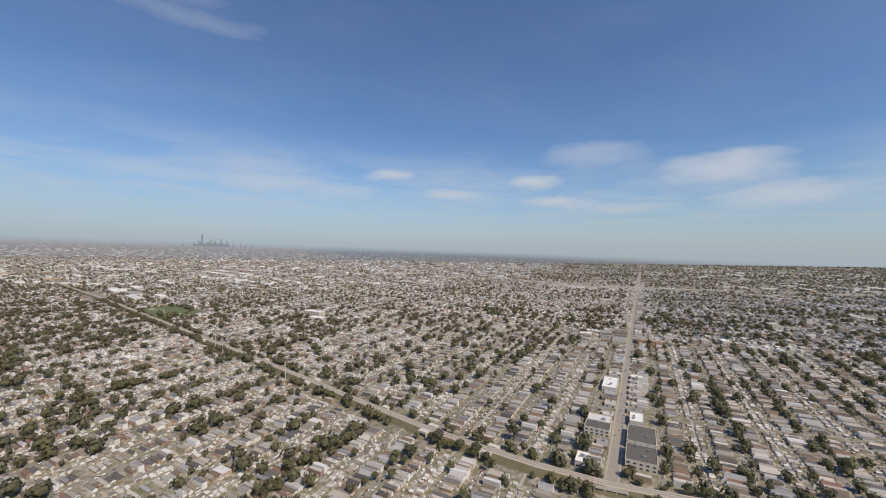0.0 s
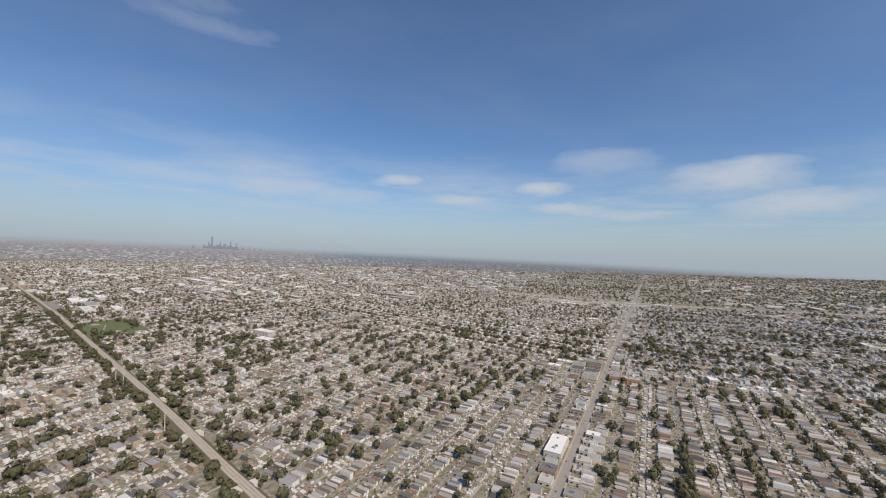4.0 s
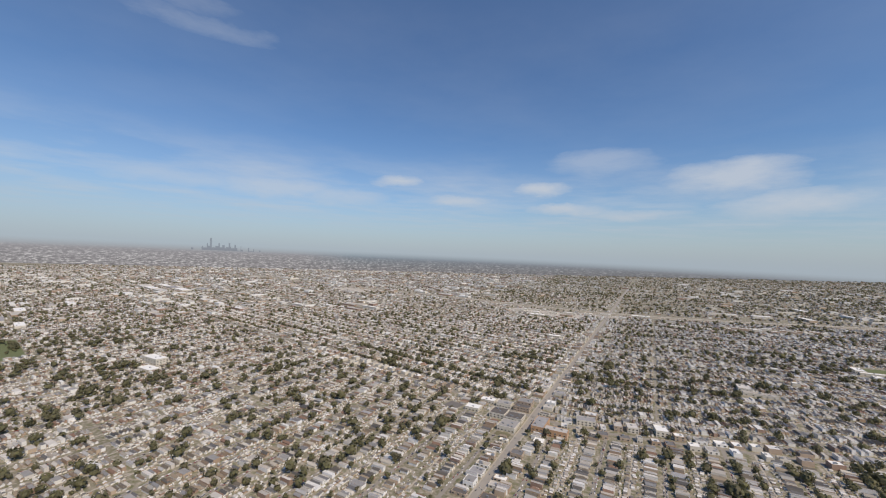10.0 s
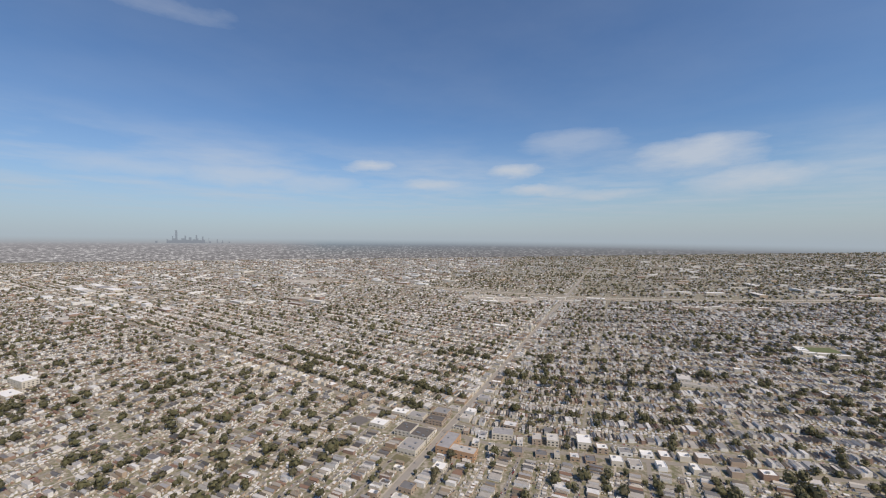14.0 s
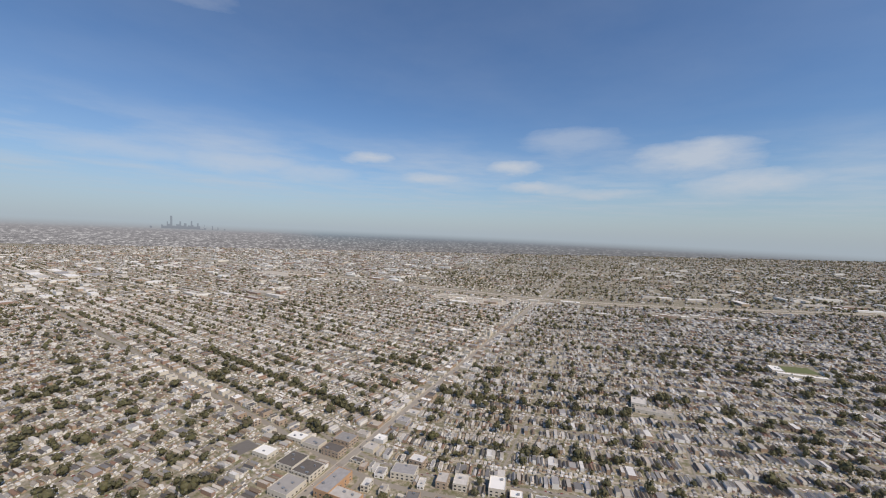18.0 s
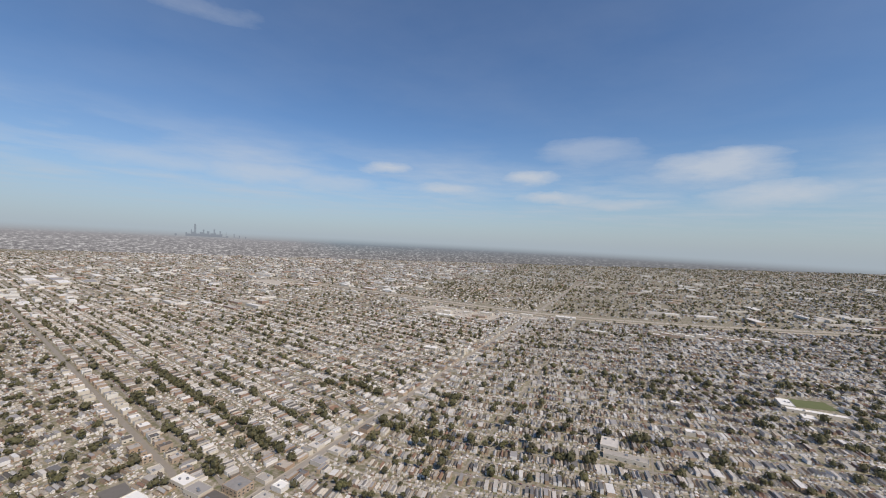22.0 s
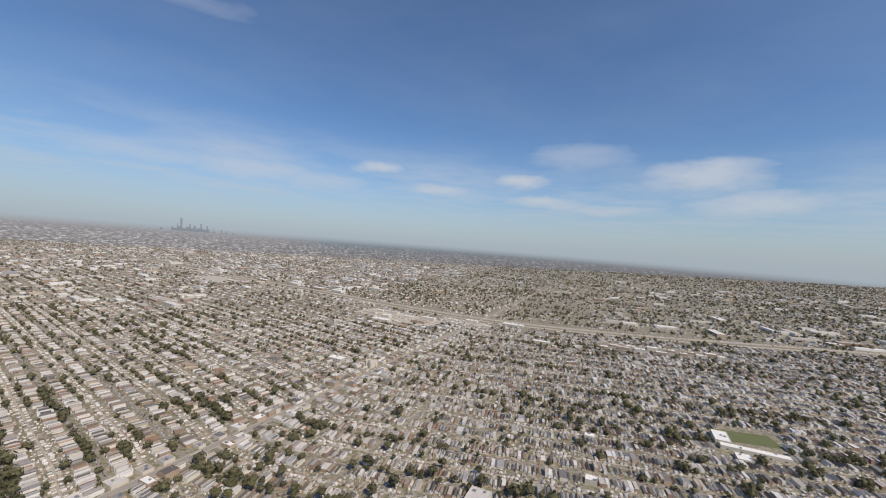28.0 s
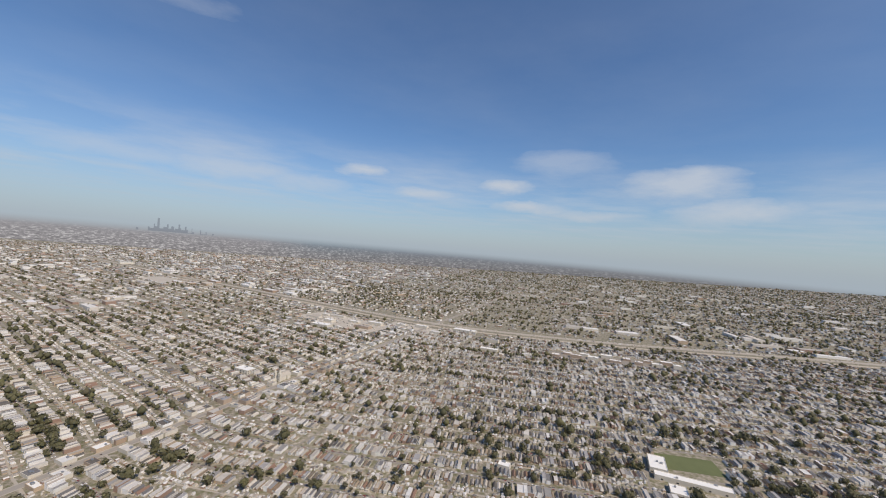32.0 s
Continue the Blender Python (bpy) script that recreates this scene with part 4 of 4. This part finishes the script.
def quad_prism(bm, pts, depth):
    """A closed slab: pts is a ring, depth the vector to its other side."""
    a = [bm.verts.new(p) for p in pts]
    c = [bm.verts.new(Vector(p) + Vector(depth)) for p in pts]
    bm.faces.new(a)
    bm.faces.new(c[::-1])
    for i in range(len(a)):
        j = (i + 1) % len(a)
        bm.faces.new((a[j], a[i], c[i], c[j]))
    return bm


def cottage(w, d, eave, top, porch, dormer, hip):
    """Narrow frame house; the front faces -y."""
    ob = thing("house", 0, 0, "narrow two-storey frame house with a pitched shingle roof" if eave > 4 else "low bungalow with a pitched shingle roof", "house", "houses in rows")
    bm = bmesh.new()
    box(bm, -w / 2, -d / 2, 0, w / 2, d / 2, eave)
    if not hip:
        for y in (-d / 2, d / 2 - 0.3):
            quad_prism(bm, [(-w / 2, y, eave), (w / 2, y, eave), (0, y, top - 0.15)], (0, 0.3, 0))
    part("wall", bm, m_wall_one, ob)
    o, t = 0.45, 0.22
    drop = (top - eave) / (w / 2) * o
    bm = bmesh.new()
    y0, y1, i = -d / 2 - o, d / 2 + o, w * 0.42 if hip else 0
    for s in (-1, 1):
        quad_prism(bm, [(s * (w / 2 + o), y0, eave - drop), (s * (w / 2 + o), y1, eave - drop), (0, y1 - i, top), (0, y0 + i, top)], (0, 0, t))
        if hip:
            y = s * (d / 2 + o)
            quad_prism(bm, [(-w / 2 - o, y, eave - drop), (w / 2 + o, y, eave - drop), (0, y - s * i, top)], (0, 0, t))
    part("roof", bm, m_roof_one, ob)
    part("chimney", box(bmesh.new(), w * 0.18, d * 0.1, eave, w * 0.18 + 0.7, d * 0.1 + 0.7, top + 0.7), m_brick, ob, "brick chimney")
    if porch:
        bm = bmesh.new()
        quad_prism(bm, [(-w / 2, -d / 2 - 2.1, 2.5), (w / 2, -d / 2 - 2.1, 2.5), (w / 2, -d / 2, 3.1), (-w / 2, -d / 2, 3.1)], (0, 0, 0.2))
        for x in (-w / 2 + 0.2, w / 2 - 0.2):
            box(bm, x - 0.12, -d / 2 - 2.0, 0, x + 0.12, -d / 2 - 1.76, 2.5)
        box(bm, -w / 2, -d / 2 - 2.1, 0, w / 2, -d / 2, 0.7)
        part("porch", bm, m_stone, ob, "pale roofed front porch")
    if dormer:
        bm = bmesh.new()
        box(bm, -1.1, -d * 0.28, eave, 1.1, d * 0.02, top - 0.1)
        part("dormer", bm, m_wall_one, ob)
    part("door", box(bmesh.new(), w * 0.2, -d / 2 - 0.06, 0.7, w * 0.2 + 0.95, -d / 2, 2.8), m_brick, ob, "brown front door")
    for x in (-w * 0.25, w * 0.08):
        window(ob, x, -d / 2, 1.2, 0.9, 1.3)
    if eave > 4:
        for x in (-w * 0.22, w * 0.22):
            window(ob, x, -d / 2, 3.9, 0.9, 1.3)
    window(ob, -w / 2, -d * 0.2, 1.4, 0.9, 1.3, radians(-90))
    window(ob, w / 2, d * 0.1, 1.4, 0.9, 1.3, radians(90))
    return ob


def two_flat(w, d, hh):
    ob = thing("two_flat", 0, 0, "flat-roofed brick two-storey house with a parapet", "house", "houses in rows")
    part("wall", shell(bmesh.new(), w, d, hh, 0.3), m_wall_one, ob)
    part("roof", box(bmesh.new(), -w / 2 + 0.25, -d / 2 + 0.25, hh - 1.2, w / 2 - 0.25, d / 2 - 0.25, hh - 0.6), m_flat_one, ob)
    part("chimney", box(bmesh.new(), w * 0.3, d * 0.1, hh - 0.7, w * 0.3 + 0.7, d * 0.1 + 0.7, hh + 1.0), m_brick, ob, "brick chimney")
    part("hatch", box(bmesh.new(), -w * 0.3, d * 0.2, hh - 0.7, -w * 0.3 + 1.2, d * 0.2 + 1.0, hh - 0.1), m_steel, ob, "metal roof hatch")
    part("stair", box(bmesh.new(), -0.8, -d / 2 - 1.6, 0, 0.8, -d / 2, 1.0), m_stone, ob, "concrete front steps")
    part("door", box(bmesh.new(), -0.5, -d / 2 - 0.06, 1.0, 0.5, -d / 2, 3.1), m_brick, ob, "brown front door")
    for z in (1.6, 4.7):
        for x in (-w * 0.32, w * 0.32):
            window(ob, x, -d / 2, z, 1.1, 1.5)
        for y in (-d * 0.25, d * 0.2):
            window(ob, -w / 2, y, z, 0.9, 1.3, radians(-90))
    return ob


HOUSE_SIZE = 0.6
models = [cottage(5.8, 17, 3.3, 6.2, True, False, False), cottage(5.6, 18, 5.4, 8.2, True, False, False), cottage(6.2, 16, 3.4, 6.6, False, True, False), cottage(6.2, 18, 3.2, 5.6, True, False, True), cottage(5.6, 16, 5.3, 7.9, False, False, False)]
flats = [two_flat(6.2, 19, 8.0), two_flat(6.4, 21, 8.4)]
for o in models + flats:
    o.scale = (HOUSE_SIZE,) * 3
for i in close:
    turn = (-math.pi / 2 if L[i, 3] > 0 else 0.0) * (1 if L[i, 2] > 0 else -1) + (0.0 if L[i, 3] > 0 else float(slant(L[i, 0]))) + (math.pi if L[i, 3] <= 0 and L[i, 2] < 0 else 0.0)
    m = Matrix.Translation((lx[i], ly[i], 0)) @ Matrix.Rotation(turn, 4, "Z")
    copy_thing(flats[i % 2] if isflat[i] else models[i % 5], m)
for o in models + flats:
    for c in (o, *o.children_recursive):
        bpy.data.objects.remove(c)

shed = thing("garage", 0, 0, "small frame garage on a back alley", "garage", "alley garages")
part("wall", box(bmesh.new(), -2.7, -2.8, 0, 2.7, 2.8, 2.5), m_wall_one, shed)
bm = bmesh.new()
for s in (-1, 1):
    quad_prism(bm, [(s * 2.95, -3, 2.42), (s * 2.95, 3, 2.42), (0, 3, 3.6), (0, -3, 3.6)], (0, 0, 0.15))
part("roof", bm, m_roof_one, shed)
part("door", box(bmesh.new(), -2.0, 2.8, 0, 2.0, 2.86, 2.1), m_stone, shed, "white garage door")
shed.scale = (HOUSE_SIZE,) * 3
for i in close_garage:
    turn = (-math.pi / 2 if L[i, 3] > 0 else 0.0) * (1 if L[i, 2] > 0 else -1) + (0.0 if L[i, 3] > 0 else float(slant(L[i, 0]))) + (math.pi if L[i, 3] <= 0 and L[i, 2] < 0 else 0.0)
    copy_thing(shed, Matrix.Translation((gx[i], gy[i], 0)) @ Matrix.Rotation(turn, 4, "Z"))
for c in (shed, *shed.children_recursive):
    bpy.data.objects.remove(c)

# ---- the nearest trees ----


def tree(seed):
    r = random.Random(seed)
    ob = thing("tree", 0, 0, "broad leafy street tree in fresh spring green", "tree", "street trees")
    bm = bmesh.new()
    bmesh.ops.create_cone(bm, segments=7, radius1=0.30, radius2=0.16, depth=3.6, matrix=Matrix.Translation((0, 0, 1.8)))
    for k in range(5):
        a = k * 1.26 + r.uniform(-0.3, 0.3)
        q = Matrix.Translation((0, 0, 3.0)) @ Matrix.Rotation(a, 4, "Z") @ Matrix.Rotation(radians(r.uniform(25, 55)), 4, "Y") @ Matrix.Translation((0, 0, 1.3))
        bmesh.ops.create_cone(bm, segments=5, radius1=0.13, radius2=0.05, depth=2.8, matrix=q)
    part("trunk", bm, m_bark, ob)
    v, f = [], []
    for k in range(6):
        a, rad = k * 1.05 + r.uniform(-0.4, 0.4), (0 if k == 0 else r.uniform(0.9, 1.7))
        c, s = Vector((math.cos(a) * rad, math.sin(a) * rad, r.uniform(2.4, 3.6) + (1.0 if k == 0 else 0))), r.uniform(1.3, 2.0)
        lv, lf, _ = lump(seed * 31 + k, 38, 0.24)
        i = len(v)
        v += [tuple(Vector(p) * s + c) for p in lv]
        f += [tuple(x + i for x in p) for p in lf]
    me = bpy.data.meshes.new("crown")
    me.from_pydata(v, [], f)
    me.materials.append(m_crown)
    crown = new("crown", me)
    crown.parent = ob
    return ob


woods = [tree(s) for s in range(5)]
for n2, i in enumerate(close_tree):
    s = size[i] / 3.4
    c = copy_thing(woods[n2 % 5], Matrix.Translation((tx[i], ty[i], 0)) @ Matrix.Rotation(float(rng.uniform(0, 6.28)), 4, "Z"))
    c.scale = (s, s, s * float(rng.uniform(0.9, 1.15)))
for o in woods:
    for c in (o, *o.children_recursive):
        bpy.data.objects.remove(c)

# ---- parked and driving cars ----
m_paint = choice("car_paint", [(0.6, 0.6, 0.6), (0.03, 0.03, 0.035), (0.35, 0.36, 0.37), (0.7, 0.7, 0.68), (0.25, 0.03, 0.03), (0.06, 0.07, 0.10), (0.16, 0.15, 0.14)], False, 0.35)
m_tyre = mottled("tyre", (0.02, 0.02, 0.02), 0.9)
car = thing("car", 0, 0, "small saloon car parked at the kerb", "car", "cars on the streets")
bm = box(bmesh.new(), -0.88, -2.2, 0.3, 0.88, 2.2, 0.85, True)
bmesh.ops.bevel(bm, geom=bm.edges[:], offset=0.12, segments=1, affect="EDGES")
part("body", bm, m_paint, car)
bm = bmesh.new()
lo = [(-0.8, -1.3, 0.84), (0.8, -1.3, 0.84), (0.8, 1.6, 0.84), (-0.8, 1.6, 0.84)]
hi = [(-0.66, -0.6, 1.42), (0.66, -0.6, 1.42), (0.66, 1.0, 1.42), (-0.66, 1.0, 1.42)]
v = [bm.verts.new(p) for p in lo + hi]
for f in ((0, 1, 5, 4), (1, 2, 6, 5), (2, 3, 7, 6), (3, 0, 4, 7)):
    bm.faces.new([v[i] for i in f])
part("cabin_glass", bm, m_glass, car, "dark car windows")
part("roof_panel", box(bmesh.new(), -0.66, -0.6, 1.41, 0.66, 1.0, 1.46), m_paint, car)
for x in (-0.8, 0.8):
    for y in (-1.35, 1.35):
        bm = bmesh.new()
        bmesh.ops.create_cone(bm, segments=10, radius1=0.32, radius2=0.32, depth=0.2, cap_ends=True, matrix=Matrix.Translation((x, y, 0.32)) @ Matrix.Rotation(radians(90), 4, "Y"))
        part("wheel", bm, m_tyre, car)
car.scale = (HOUSE_SIZE,) * 3
r = random.Random(8)
places = []
for k in range(46):
    places.append((*to_world(r.choice((-2.9, -1.0, 1.0, 2.9)), r.uniform(10, 1150)), 0.0, 0.04))
for i in list(close[::3]):
    o = -13.3 * L[i, 2]
    u, v = (L[i, 0] + o, L[i, 1]) if L[i, 3] > 0 else (L[i, 0], L[i, 1] + o)
    if abs(v - rail_line(u)) > 24 and not blocked(np.array([u]), np.array([v]))[0]:
        places.append((*to_world(u, v), 0.0 if L[i, 3] > 0 else math.pi / 2, 0.02))
for x, y, turn, z in places:
    copy_thing(car, Matrix.Translation((x, y, z)) @ Matrix.Rotation(turn + r.choice((0, math.pi)), 4, "Z"))
for c in (car, *car.children_recursive):
    bpy.data.objects.remove(c)

# ---- railway bridge, underpasses, masts ----
bridge = thing("railway_bridge", *to_world(0, 0), "pale steel railway bridge over the main road", "bridge", turn=0.1)
for y in (-4.9, 4.6):
    part("girder", box(bmesh.new(), -13, y, 3.6, 13, y + 0.35, 6.1, True), m_stone, bridge, "painted pale plate girder")
part("deck", box(bmesh.new(), -13, -4.6, 3.7, 13, 4.6, 4.4, True), m_steel, bridge)
for x in (-12.5, -4.5, 4.0, 12.0):
    part("pier", box(bmesh.new(), x, -4.8, 0, x + 0.8, 4.8, 3.7), m_stone, bridge, "concrete pier")
for u in (-72 * 4 + 38, -72 * 3 + 38, -72 * 6 + 38, -72 * 8 + 38, -72 * 11 + 38, -72 * 2 + 38):
    ob = thing("underpass", *to_world(u, rail_line(u)), "pale concrete street underpass in the railway embankment", "underpass", "railway underpasses", turn=float(slant(u)))
    for y in (-10.6, 5.4):
        part("portal", box(bmesh.new(), -4.4, y, 3.2, 4.4, y + 5.2, 5.6, True), m_stone, ob)
        for x in (-5.2, 4.4):
            part("wing_wall", box(bmesh.new(), x, y - 0.5, 0, x + 0.8, y + 5.7, 5.6), m_stone, ob)
for u, v in ((-655, -6), (-672, -12), (-440, -14)):
    ob = thing("transmission_mast", *to_world(u, v), "tall pale steel transmission mast beside the railway", "mast", "transmission masts")
    bm = bmesh.new()
    bmesh.ops.create_cone(bm, segments=10, radius1=0.7, radius2=0.35, depth=26, matrix=Matrix.Translation((0, 0, 13)))
    part("pole", bm, m_stone, ob)
    for z in (18, 21.5, 25):
        part("cross_arm", box(bmesh.new(), -3, -0.2, z, 3, 0.2, z + 0.35, True), m_stone, ob)
